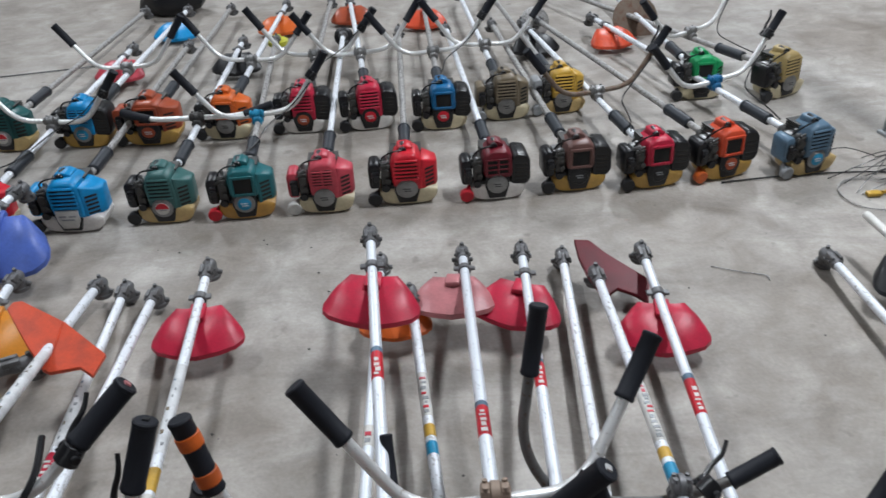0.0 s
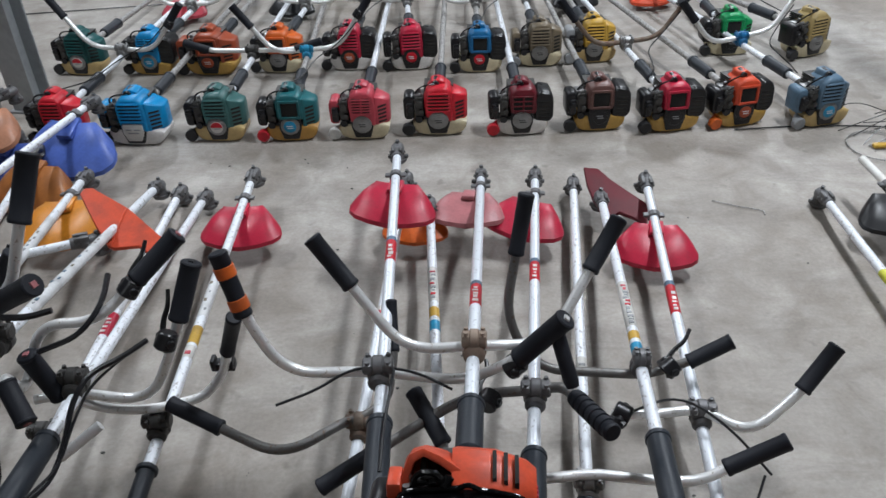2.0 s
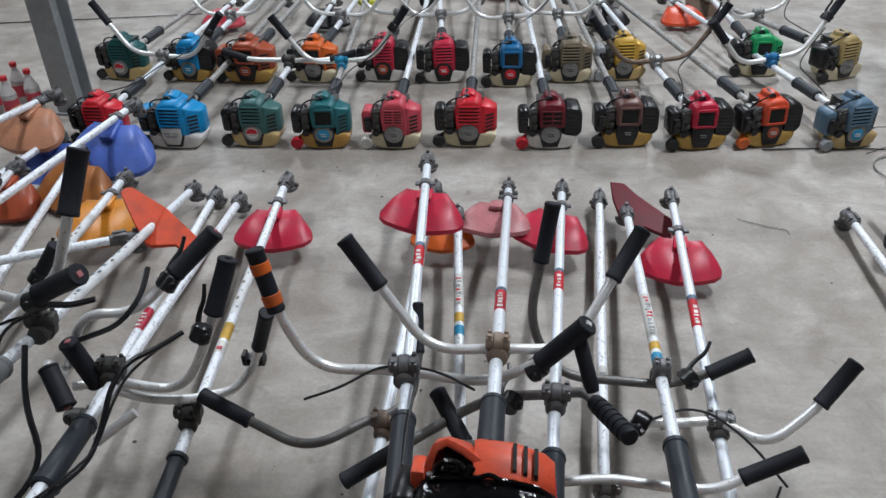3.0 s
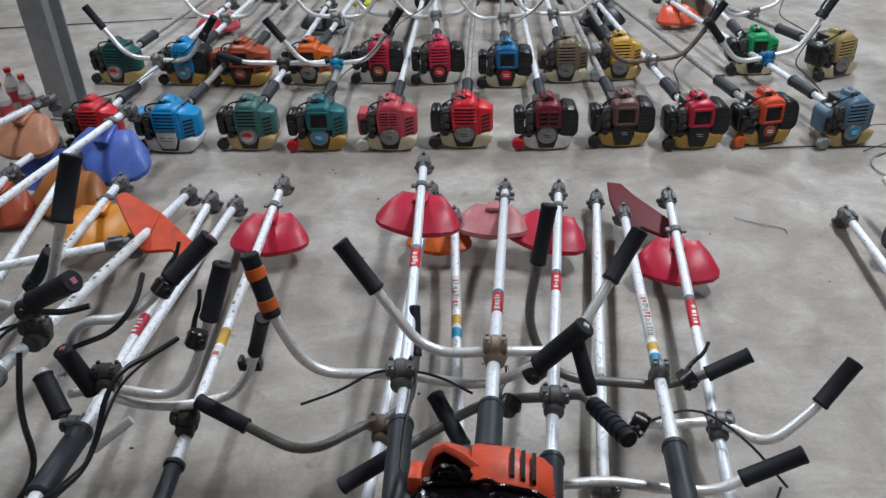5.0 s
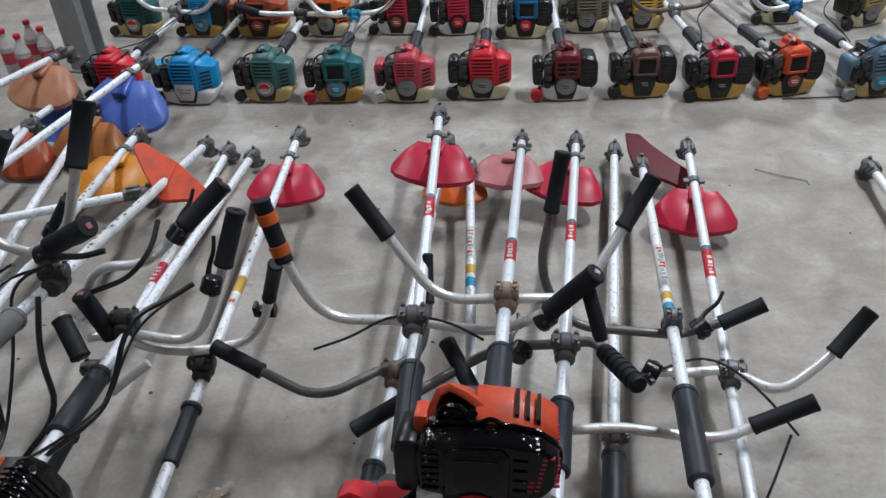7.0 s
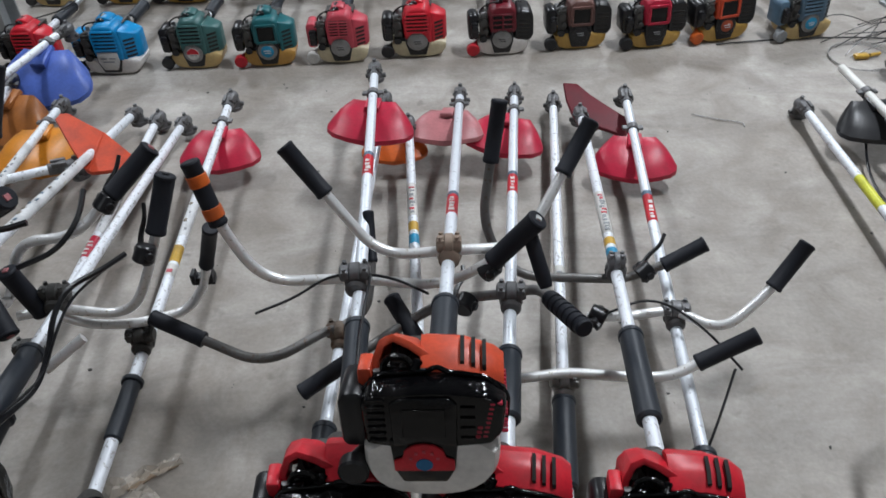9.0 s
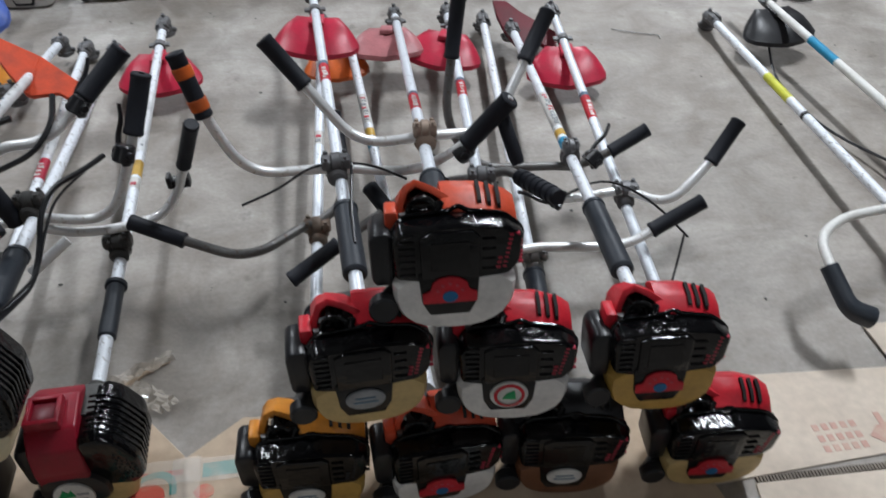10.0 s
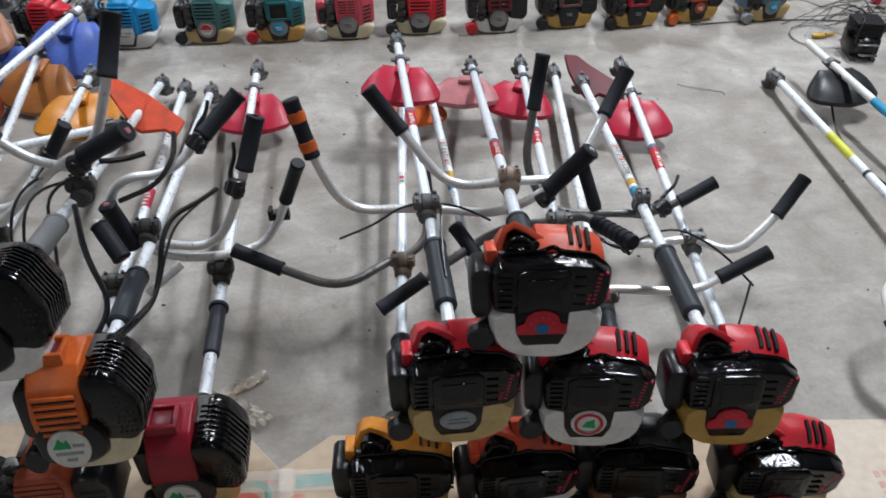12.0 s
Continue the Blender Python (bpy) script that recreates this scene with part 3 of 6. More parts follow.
OLD_OUT = [(-0.046, -0.030), (-0.052, 0.050), (-0.040, 0.088), (-0.016, 0.104), (0.030, 0.104), (0.050, 0.086), (0.056, 0.030), (0.054, -0.046), (0.036, -0.046), (0.026, -0.018), (-0.022, -0.018), (-0.032, -0.030)]
BOX_OUT = [(-0.046, -0.016), (-0.050, 0.055), (-0.044, 0.084), (-0.022, 0.100), (0.034, 0.098), (0.054, 0.080), (0.058, -0.016)]


def engine_old(root, color="red", tank="yellowed", mark="grey", cap="black", face="slats", filt="black", side="black", wide=1.0):
    """Rear view of a used engine: coloured fan cover with louvres or an open window, a slotted or black silencer side, bare carburettor, round starter hub, stained tank."""
    engine_base(root, tank, cap, filt)
    col = paint(color)
    boxy = face in ("window", "grid")
    cover = part("fan_cover", cached(("fan", color, boxy), lambda bm: add_dome(bm, BOX_OUT if boxy else OLD_OUT, [(-0.012, 0.84), (-0.010, 0.91), (-0.002, 0.98), (0.012, 1.02), (0.060, 1.04), (0.118, 0.98), (0.128, 0.86)], 0.22), col), None, root, color.replace("_", " ") + " plastic fan cover, scuffed and dusty")
    # the half that falls back to the silencer
    flank = [(0.050, -0.004), (0.062, -0.002), (0.100, 0.036), (0.108, 0.060), (0.106, 0.120), (0.050, 0.124)]

    def flank_bm(bm):
        b2 = bmesh.new()
        add_prism(b2, flank, -0.046, 0.080, 0.007, 2, "z")
        for v in b2.verts:
            if v.co.z > 0:
                v.co.z -= max(0.0, v.co.x - 0.055) * 0.55
        merge(bm, b2)

    def black_box(bm):
        add_dome(bm, [(0.048, -0.052), (0.050, 0.064), (0.070, 0.082), (0.108, 0.074), (0.122, 0.050), (0.124, -0.030), (0.108, -0.052)], [(-0.002, 0.88), (0.004, 0.97), (0.016, 1.0), (0.125, 1.0), (0.132, 0.92)], 0.2)
    black_side = side == "black"
    fl = part("silencer_cover", cached(("flank", side), black_box if black_side else flank_bm, BLACK if black_side else paint(side)), None, root, "black silencer box" if black_side else side.replace("_", " ") + " plastic silencer cover")
    # slots are near-black strips laid on the side, their inner shade put into colour
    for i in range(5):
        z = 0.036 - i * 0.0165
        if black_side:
            part("side_slot_shade", cached(("bslot", i), lambda bm: add_box(bm, (0.064, -0.0035, z - 0.004), (0.108, 0.004, z + 0.004), 0.001, 1), RECESS_SHADE), None, fl)
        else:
            part("side_slot_shade", cached(("fslot", i), lambda bm: add_prism(bm, [(0.0655, -0.0005), (0.0945, 0.0285), (0.0925, 0.0305), (0.0635, 0.0015)], z - 0.004, z + 0.004, 0, 1, "z"), RECESS_SHADE), None, fl)
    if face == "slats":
        # slab proud of the cover; its near-black colour paints the shade between louvres
        part("louvre_shade_slab", cached("lvrec", lambda bm: add_box(bm, (-0.038, -0.0138, 0.002), (0.040, 0.0, 0.084), 0.006), RECESS_SHADE), None, cover)
        for i in range(6):
            z = 0.002 + i * 0.0150
            k = 0.004 if i == 5 else 0.0
            part("louvre", cached(("lv", i, color), lambda bm: add_prism(bm, [(-0.019, z), (-0.0165, z + 0.0075), (-0.012, z + 0.0075), (-0.012, z)], -0.041 + k, 0.043 - k, 0.001, 1, "x"), col), None, cover)
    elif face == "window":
        # no opening is cut: a near-black slab paints the window's inner shade
        part("window_shade_slab", cached("winrec", lambda bm: add_box(bm, (-0.028, -0.0142, 0.004), (0.036, 0.0, 0.072), 0.004), RECESS_SHADE), None, cover)

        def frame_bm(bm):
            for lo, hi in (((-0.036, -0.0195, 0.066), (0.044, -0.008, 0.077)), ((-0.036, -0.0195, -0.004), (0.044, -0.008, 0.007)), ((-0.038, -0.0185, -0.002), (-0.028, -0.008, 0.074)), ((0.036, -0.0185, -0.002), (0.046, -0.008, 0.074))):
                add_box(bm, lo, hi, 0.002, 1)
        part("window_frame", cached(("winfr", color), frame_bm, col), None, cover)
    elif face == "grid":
        # shade behind the grille, painted as a near-black slab on the cover
        part("window_shade_slab", cached("gridrec", lambda bm: add_box(bm, (-0.040, -0.0142, 0.0), (0.044, 0.0, 0.070), 0.004), RECESS_SHADE), None, cover)

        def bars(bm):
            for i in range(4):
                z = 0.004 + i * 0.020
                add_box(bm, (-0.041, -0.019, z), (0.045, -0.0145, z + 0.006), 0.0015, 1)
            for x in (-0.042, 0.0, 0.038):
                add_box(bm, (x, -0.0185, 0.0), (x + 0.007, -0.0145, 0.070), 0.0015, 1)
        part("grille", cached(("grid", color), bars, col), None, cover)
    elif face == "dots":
        # near-black slab on the face, painted shade behind the pierced bars
        part("window_shade_slab", cached("dotrec", lambda bm: add_box(bm, (-0.036, -0.0142, 0.008), (0.034, 0.0, 0.078), 0.004), RECESS_SHADE), None, cover)

        def bars2(bm):
            for i in range(6):
                z = 0.010 + i * 0.0118
                add_box(bm, (-0.038, -0.019, z), (0.036, -0.0145, z + 0.0060), 0.0012, 1)
            add_box(bm, (-0.002, -0.0192, 0.008), (0.004, -0.0145, 0.078), 0.001, 1)
        part("grille", cached(("dotg", color), bars2, col), None, cover)

    def tunnel(bm):
        add_prism(bm, [(-0.030, 0.092), (-0.024, 0.118), (0.006, 0.122), (0.026, 0.112), (0.030, 0.092)], 0.040, 0.110, 0.005, 2)
    part("plug_tunnel", cached(("tunnel", color), tunnel, col), None, cover)

    def lumps(bm):
        add_cyl(bm, (-0.008, 0.028, 0.104), (-0.006, 0.09, 0.112), 0.014, 0.013, 10, 0.003)
        add_tube(bm, rounded([(-0.008, 0.03, 0.108), (-0.045, 0.01, 0.112), (-0.078, 0.03, 0.085), (-0.085, 0.06, 0.05)], 0.03), 0.0035, 6)
    part("spark_plug_cap", cached("plug_old", lumps, BLACK), None, root)

    def intake(bm):
        add_cyl(bm, (-0.070, -0.006, 0.034), (-0.070, 0.055, 0.034), 0.015, 0.013, 12, 0.002)
        add_cyl(bm, (-0.062, -0.010, 0.000), (-0.062, 0.03, 0.000), 0.010, 0.010, 8, 0.002)
        add_box(bm, (-0.086, 0.004, -0.024), (-0.054, 0.020, 0.058), 0.003, 1)
        add_cyl(bm, (-0.080, 0.006, 0.062), (-0.056, 0.010, 0.070), 0.006, 0.006, 8)
        add_tube(bm, rounded([(-0.092, 0.0, 0.050), (-0.072, -0.012, 0.066), (-0.054, 0.004, 0.060)], 0.02), 0.003, 6)
    part("intake", cached("intake", intake, DARK_MET), None, root, "oily bare carburettor intake")

    def junk(bm):
        add_box(bm, (-0.118, -0.002, -0.030), (-0.090, 0.03, 0.034), 0.008)
        add_cyl(bm, (-0.103, -0.012, 0.012), (-0.103, 0.01, 0.012), 0.013, 0.013, 10, 0.003)
        add_cyl(bm, (-0.072, -0.006, -0.034), (-0.072, 0.02, -0.034), 0.015, 0.013, 10, 0.002)
    part("choke_plate", cached("junk", junk, BLACK), None, root)
    # recoil starter hub and its foot
    white = mark == "white"
    part("starter_hub", cached(("hub", white), lambda bm: (add_prism(bm, [(-0.042, 0.000), (0.042, 0.000), (0.044, -0.046), (0.030, -0.096), (-0.030, -0.096), (-0.044, -0.046)], -0.011, 0.05, 0.005), add_box(bm, (-0.060, 0.004, -0.062), (0.070, 0.08, -0.02), 0.01)), BLACK), None, root)
    if white:
        b = part("badge", cached("wbadge", lambda bm: add_prism(bm, [(-0.036, -0.006), (0.036, -0.006), (0.038, -0.046), (0.024, -0.082), (-0.024, -0.082), (-0.038, -0.046)], -0.017, -0.010, 0.003), paint("white")), None, root, "white maker's badge")
        for x0, x1, z in ((-0.026, -0.004, -0.034), (0.004, 0.026, -0.034), (-0.020, 0.020, -0.048)):
            part("lettering_bar", cached(("wb", x0), lambda bm: add_box(bm, (x0, -0.0185, z), (x1, -0.0168, z + 0.006)), paint("grey")), None, b)
    else:
        cz = -0.036
        part("hub_ring", cached("hubring", lambda bm: lathe(bm, (0, -0.006, cz), (0, -0.0185, cz), [(0, 0.038), (0.55, 0.038), (0.8, 0.035), (0.82, 0.031), (1.0, 0.030)], 24), GREY_MET if mark in ("grey", "cyan", "redwhite") else BLACK), None, root)
        plate = {"grey": GREY_MET, "cyan": paint("cyanlogo"), "redwhite": paint("white"), "red": paint("red"), "orange": paint("rust"), "black": BLACK}[mark]
        b = part("badge", cached(("obadge", mark), lambda bm: lathe(bm, (0, -0.017, cz), (0, -0.0215, cz), [(0, 0.025), (0.6, 0.025), (1.0, 0.021)], 20), plate), None, root, {"redwhite": "red and white", "cyan": "blue"}.get(mark, mark) + " round hub badge")
        if mark == "redwhite":
            part("badge_half", cached("ohalf", lambda bm: add_prism(bm, [(0.0235 * math.cos(math.pi * i / 8), cz + 0.0235 * math.sin(math.pi * i / 8)) for i in range(9)], -0.0228, -0.0180), paint("red")), None, b)
        for x0, x1, z in ((-0.014, 0.012, -0.034), (-0.010, 0.014, -0.043)):
            part("lettering_bar", cached(("ob", x0, mark), lambda bm: add_box(bm, (x0, -0.0225, z), (x1, -0.0205, z + 0.0035)), paint("grey" if mark in ("redwhite", "black") else "black" if mark == "grey" else "print")), None, b)
    squeeze(root, 0.96 * wide, 0.76 * wide, 0.92, 0.0, -0.008)


def helmet(bm, w=0.234, d=0.124, h=0.044):
    """A moulded blade guard: a narrow crown under the tube, two bulging cheeks with a valley between them, a turned-down rim."""
    rim = [(0.30, 0.14), (0.39, 0.00), (0.48, -0.26), (0.505, -0.42), (0.495, -0.58), (0.42, -0.74), (0.25, -0.87), (0.09, -0.93), (0.0, -0.94)]
    pts = [(x, y) for x, y in rim] + [(-x, y) for x, y in reversed(rim[:-1])]
    n = len(pts)

    def grid(inset, drop):
        rows = []
        for v, f in ((0.0, 0.0), (0.12, 0.01), (0.42, 0.16), (0.66, 0.46), (0.88, 0.90), (1.0, 1.22), (1.035, 1.30), (1.04, 1.62)):
            row = []
            for i, (x, y) in enumerate(pts):
                u = 1 - 2 * i / (n - 1)
                cx, cy = 0.25 * u, 0.13 - 0.05 * (1 - u * u)
                valley = max(0.0, 1 - abs(u) / 0.30) * math.sin(math.pi * min(1.0, v * 1.05)) * 0.010 if v < 1 else 0.0
                bulge = math.exp(-((abs(u) - 0.55) / 0.22) ** 2) * math.sin(math.pi * min(1.0, v)) * 0.004 if v < 1 else 0.0
                k = v * inset
                row.append(bm.verts.new(((cx + (x - cx) * k) * w, 0.020 + (cy + (y - cy) * k) * d, -h * f * (1 - 0.25 * abs(u)) - valley + bulge - drop)))
            rows.append(row)
        for a, b in zip(rows, rows[1:]):
            for i in range(n - 1):
                bm.faces.new((a[i], a[i + 1], b[i + 1], b[i]))
        return rows
    outer, inside = grid(1.0, 0.0), grid(0.97, 0.0035)
    for a, b in ((outer[0], inside[0]), (outer[-1], inside[-1])):
        for i in range(n - 1):
            bm.faces.new((a[i], a[i + 1], b[i + 1], b[i]))
    for e in (0, n - 1):
        for k in range(len(outer) - 1):
            bm.faces.new((outer[k][e], outer[k + 1][e], inside[k + 1][e], inside[k][e]))
    add_box(bm, (-0.020, -0.02, -0.008), (0.020, 0.045, 0.006), 0.003)


def fan_guard(bm, jag=False):
    """A flared flat guard with a rib down its middle."""
    out = [(-0.106, 0.082), (-0.096, 0.102), (-0.076, 0.106), (0.030, 0.042), (0.131, -0.051), (0.107, -0.110), (0.077, -0.085), (0.012, -0.098), (-0.004, -0.090), (-0.049, -0.020)]
    if jag:
        out = [(-0.095, 0.075), (-0.058, 0.078), (-0.020, 0.050), (0.030, 0.022), (0.090, -0.010), (0.092, -0.072), (0.060, -0.055), (0.019, -0.045), (0.004, -0.062), (-0.020, -0.060), (-0.053, -0.020), (-0.078, 0.025)]
    add_prism(bm, out, -0.012, 0.003, 0.002, 1, "z")
    if not jag:
        add_prism(bm, [(0.022, 0.042), (0.028, 0.040), (0.006, -0.092), (0.000, -0.092)], 0.001, 0.006, 0.002, 1, "z")
    

def gearbox(bm):
    """A blade gearcase: barrel on the tube, angled head, clamp nuts and a short output flange."""
    lathe(bm, (0, -0.055, 0), (0, 0.036, -0.004), [(0, 0.0155), (0.05, 0.0172), (0.30, 0.0172), (0.34, 0.0195), (0.52, 0.0195), (0.56, 0.0175), (0.75, 0.021), (0.93, 0.019), (1.0, 0.012)], 14)
    lathe(bm, (0, 0.016, 0.014), (0, 0.026, -0.052), [(0, 0.010), (0.08, 0.017), (0.45, 0.019), (0.7, 0.022), (0.72, 0.026), (0.88, 0.026), (0.9, 0.010), (1.0, 0.010)], 14)
    add_cyl(bm, (-0.024, -0.012, 0.0), (0.024, -0.012, 0.0), 0.0045, 0.0045, 6)
    add_cyl(bm, (-0.022, -0.036, 0.006), (0.022, -0.036, 0.006), 0.004, 0.004, 6)
    add_box(bm, (-0.017, -0.044, 0.006), (-0.006, -0.004, 0.021), 0.002, 1)
    add_box(bm, (0.006, -0.044, 0.006), (0.017, -0.004, 0.021), 0.002, 1)
    add_cyl(bm, (0.0, 0.020, 0.006), (0.0, 0.016, 0.026), 0.007, 0.006, 6)
    for sx in (-1, 1):
        add_cyl(bm, (sx * 0.017, 0.022, -0.030), (sx * 0.031, 0.022, -0.030), 0.008, 0.007, 8, 0.001)


def engine_boxy(root, color, tank="cream", fins=False):
    """A used engine whose coloured cover takes one half and a large black silencer guard the other."""
    engine_base(root, tank, "black", "black")
    col = paint(color)
    side = [(-0.014, -0.030), (-0.018, 0.020), (-0.004, 0.066), (0.030, 0.098), (0.120, 0.106), (0.166, 0.084), (0.172, -0.030)]
    cover = part("fan_cover", cached(("boxy", color), lambda bm: add_prism(bm, side, -0.092, 0.018, 0.007, 3, "x"), col), None, root, color + " glossy plastic cover")
    for i in range(6 if not fins else 0):
        z = 0.050 - i * 0.0135
        y = -0.0185 + max(0.0, z - 0.02) * 0.30
        part("louvre", cached(("boxlv", color, i), lambda bm: add_prism(bm, [(y - 0.005, z), (y - 0.003, z + 0.006), (y + 0.006, z + 0.006), (y + 0.006, z)], -0.084 + 0.002 * i, 0.006, 0.001, 1, "x"), col), None, cover)
        # strip below each louvre, near-black to paint the shade of the gap
        part("cooling_slot_shade", cached(("boxsl", i), lambda bm: add_prism(bm, [(y - 0.002, z - 0.006), (y - 0.001, z), (y + 0.006, z), (y + 0.006, z - 0.006)], -0.082 + 0.002 * i, 0.004, 0, 1, "x"), RECESS_SHADE), None, cover)
    part("filter_window", cached("boxwin", lambda bm: add_prism(bm, [(0.040, 0.096), (0.044, 0.1085), (0.096, 0.1100), (0.098, 0.098)], -0.076, -0.022, 0.004, 2, "x"), paint("maroon")), None, cover, "dark red recessed window")
    rim = bmesh.new()
    for x0, x1, y0, y1 in ((-0.086, -0.074, 0.036, 0.104), (-0.024, -0.012, 0.036, 0.104), (-0.086, -0.012, 0.030, 0.042), (-0.086, -0.012, 0.096, 0.108)):
        add_box(rim, (x0, y0, 0.092), (x1, y1, 0.118), 0.003)
    part("window_rim", rim, col, cover)
    out = [(0.012, -0.050), (0.012, 0.082), (0.060, 0.090), (0.092, 0.074), (0.128, 0.020), (0.126, -0.036), (0.100, -0.056)]
    g = part("silencer_guard", cached(("boxguard", fins), lambda bm: add_dome(bm, out, [(-0.006, 0.84), (-0.002, 0.93), (0.012, 1.0), (0.150, 1.0), (0.168, 0.9)], 0.16), GLOSS_BLACK), None, root, "large glossy black silencer guard with cooling slits")

    for i in range(7):
        y = 0.022 + i * 0.016
        part("guard_fin", cached(("boxfin", i), lambda bm: (add_prism(bm, [(0.024, 0.080), (0.030, 0.0890), (0.062, 0.0915), (0.092, 0.0765), (0.096, 0.0725), (0.1310, 0.020), (0.128, -0.028), (0.122, -0.028), (0.124, 0.018), (0.090, 0.070), (0.060, 0.084)], y, y + 0.0065, 0.001, 1)), GLOSS_BLACK), None, g)

    # small raised blocks, coloured near-black as the shade inside holes
    def pits(bm):
        for i in range(8):
            for j in range(4):
                x, z = 0.074 + j * 0.011 + 0.004 * (i % 2), -0.034 + i * 0.0105
                if x + max(0, z) * 0.6 < 0.112:
                    add_box(bm, (x, -0.0075, z), (x + 0.006, 0.004, z + 0.005), 0.001, 1)
    part("guard_hole_shade", cached("boxpits", pits, RECESS_SHADE), None, g)
    part("starter_housing", cached("boxst", lambda bm: add_dome(bm, [(-0.098, -0.074), (-0.104, -0.020), (-0.080, 0.004), (0.020, 0.004), (0.050, -0.030), (0.046, -0.070), (0.010, -0.088), (-0.060, -0.088)], [(-0.020, 0.80), (-0.016, 0.92), (-0.004, 1.0), (0.06, 1.0)], 0.3), BLACK), None, root)
    b = part("badge", cached("boxbadge", lambda bm: add_prism(bm, ellipse(0.044, 0.040, 28, -0.030, -0.046), -0.027, -0.018, 0.003), paint("white")), None, root, "round white maker's badge with a green mark")
    part("badge_mark", cached("boxmark", lambda bm: add_prism(bm, [(-0.062, -0.042), (-0.046, -0.020), (-0.038, -0.030), (-0.030, -0.022), (-0.024, -0.042)], -0.0285, -0.0265), paint("green")), None, b)
    for x0, x1, z in ((-0.020, 0.004, -0.040), (-0.058, -0.002, -0.056), (-0.040, -0.018, -0.070)):
        part("lettering_bar", cached(("boxlet", z), lambda bm: add_box(bm, (x0, -0.0285, z), (x1, -0.0265, z + 0.006)), paint("grey")), None, b)
    squeeze(root, 0.77, 0.74, 0.98)


def shaft(root, L, tube, sleeve=(0.27, 0.50), sleeve_mat=None, start=0.14, stickers=(), gear=True, fat=0.0225):
    t = part("shaft_tube", cached(("tube", round(L, 2), start), lambda bm: add_cyl(bm, (0, start, 0), (0, L - 0.02, 0), 0.0128, seg=16), tube), None, root, "straight silver drive-shaft tube")
    if sleeve:
        a, b = sleeve

        def sl(bm):
            add_cyl(bm, (0, a, 0), (0, b, 0), fat, fat, 16, 0.004)
            for k in (0.006,):
                add_cyl(bm, (0, b - k - 0.012, 0), (0, b - k, 0), fat + (0.002 if fat > 0.02 else 0.005), fat + (0.002 if fat > 0.02 else 0.005), 16, 0.002)
        part("shaft_sleeve", cached(("sleeve", a, b, fat), sl, sleeve_mat or SLEEVE), None, root, "grey-black foam sleeve on the tube")
    for kind, a, b in stickers:
        s = part("sticker", cached(("st", kind, round(a, 3), round(b, 3)), lambda bm: add_cyl(bm, (0, a, 0), (0, b, 0), 0.0132, seg=16), paint(kind)), None, t, ("white" if kind == "print" else kind) + " printed sticker")
        rs = random.Random(int(a * 1000) + int(L * 777))
        if kind in ("red", "white", "crimson"):
            y0 = a + 0.008
            while y0 < b - 0.022:
                y1 = min(y0 + rs.uniform(0.005, 0.013), b - 0.006)
                x0, x1 = -rs.uniform(0.003, 0.008), rs.uniform(0.003, 0.008)
                ink = "white" if kind != "white" else rs.choice(("red", "pink", "grey", "grey"))
                part("lettering_bar", cached(("stb", kind, L, y0), lambda bm: add_box(bm, (x0, y0, 0.0105), (x1, y1, 0.0139)), paint(ink)), None, s)
                y0 = y1 + rs.uniform(0.004, 0.010)
        if kind == "red":
            part("sticker_logo", cached(("stl", round(b, 3)), lambda bm: add_cyl(bm, (0, b - 0.001, 0), (0, b + 0.016, 0), 0.0133, seg=16), paint("bluegrey")), None, s, "round blue-grey maker's mark")
        if kind == "print":
            y0 = a + 0.02
            while y0 < b - 0.05:
                y1 = y0 + rs.uniform(0.004, 0.013)
                x0 = rs.uniform(-0.009, 0.003)
                part("lettering_bar", cached(("stp", L, y0), lambda bm: add_box(bm, (x0, y0, 0.0120), (x0 + rs.uniform(0.003, 0.008), y1, 0.0138)), paint(rs.choice(("brown", "grey", "bluegrey", "grey")))), None, s)
                y0 = y1 + rs.uniform(0.008, 0.034)
    if gear:
        g = part("gearcase", cached("gearcase", gearbox, GEAR_MET), None, root, "dark cast-metal gearcase")
        g.location = (0, L, 0)
    return t


def guard(root, L, kind, color, back=0.16, roll=0.0, turn=0.0, label="", pitch=0.0, side=0.0, size=1.0):
    build = {"helmet": helmet, "fan": fan_guard, "jag": lambda bm: fan_guard(bm, True)}[kind]
    g = part("blade_guard", cached(("guard", kind, color), build, paint(color)), None, root, label or color + " plastic blade guard")
    g.matrix_basis = pose(side, L - back - 0.05, -0.004 - 0.055 * size * math.sin(radians(pitch)) * (kind == "helmet"), pitch, roll, turn) @ Matrix.Scale(size, 4)
    if kind == "fan":
        # this plate is clipped over the tube and faces up the shaft
        up = Vector((0.208, -0.569, 0.796)).normalized()
        across = (Vector((1, 0, 0)) - up * up.x).normalized()
        g.matrix_basis = Matrix.Translation((0, L - back - 0.02, 0.020)) @ Matrix((across, up.cross(across), up)).transposed().to_4x4()
    br = part("guard_bracket", cached("gbr", lambda bm: (add_cyl(bm, (0, -0.012, 0), (0, 0.012, 0), 0.0185, 0.0185, 12, 0.002), add_box(bm, (-0.03, -0.01, 0.0), (0.03, 0.01, 0.008), 0.002, 1)), GEAR_MET), None, root)
    br.location = (0, L - back + 0.018, 0)


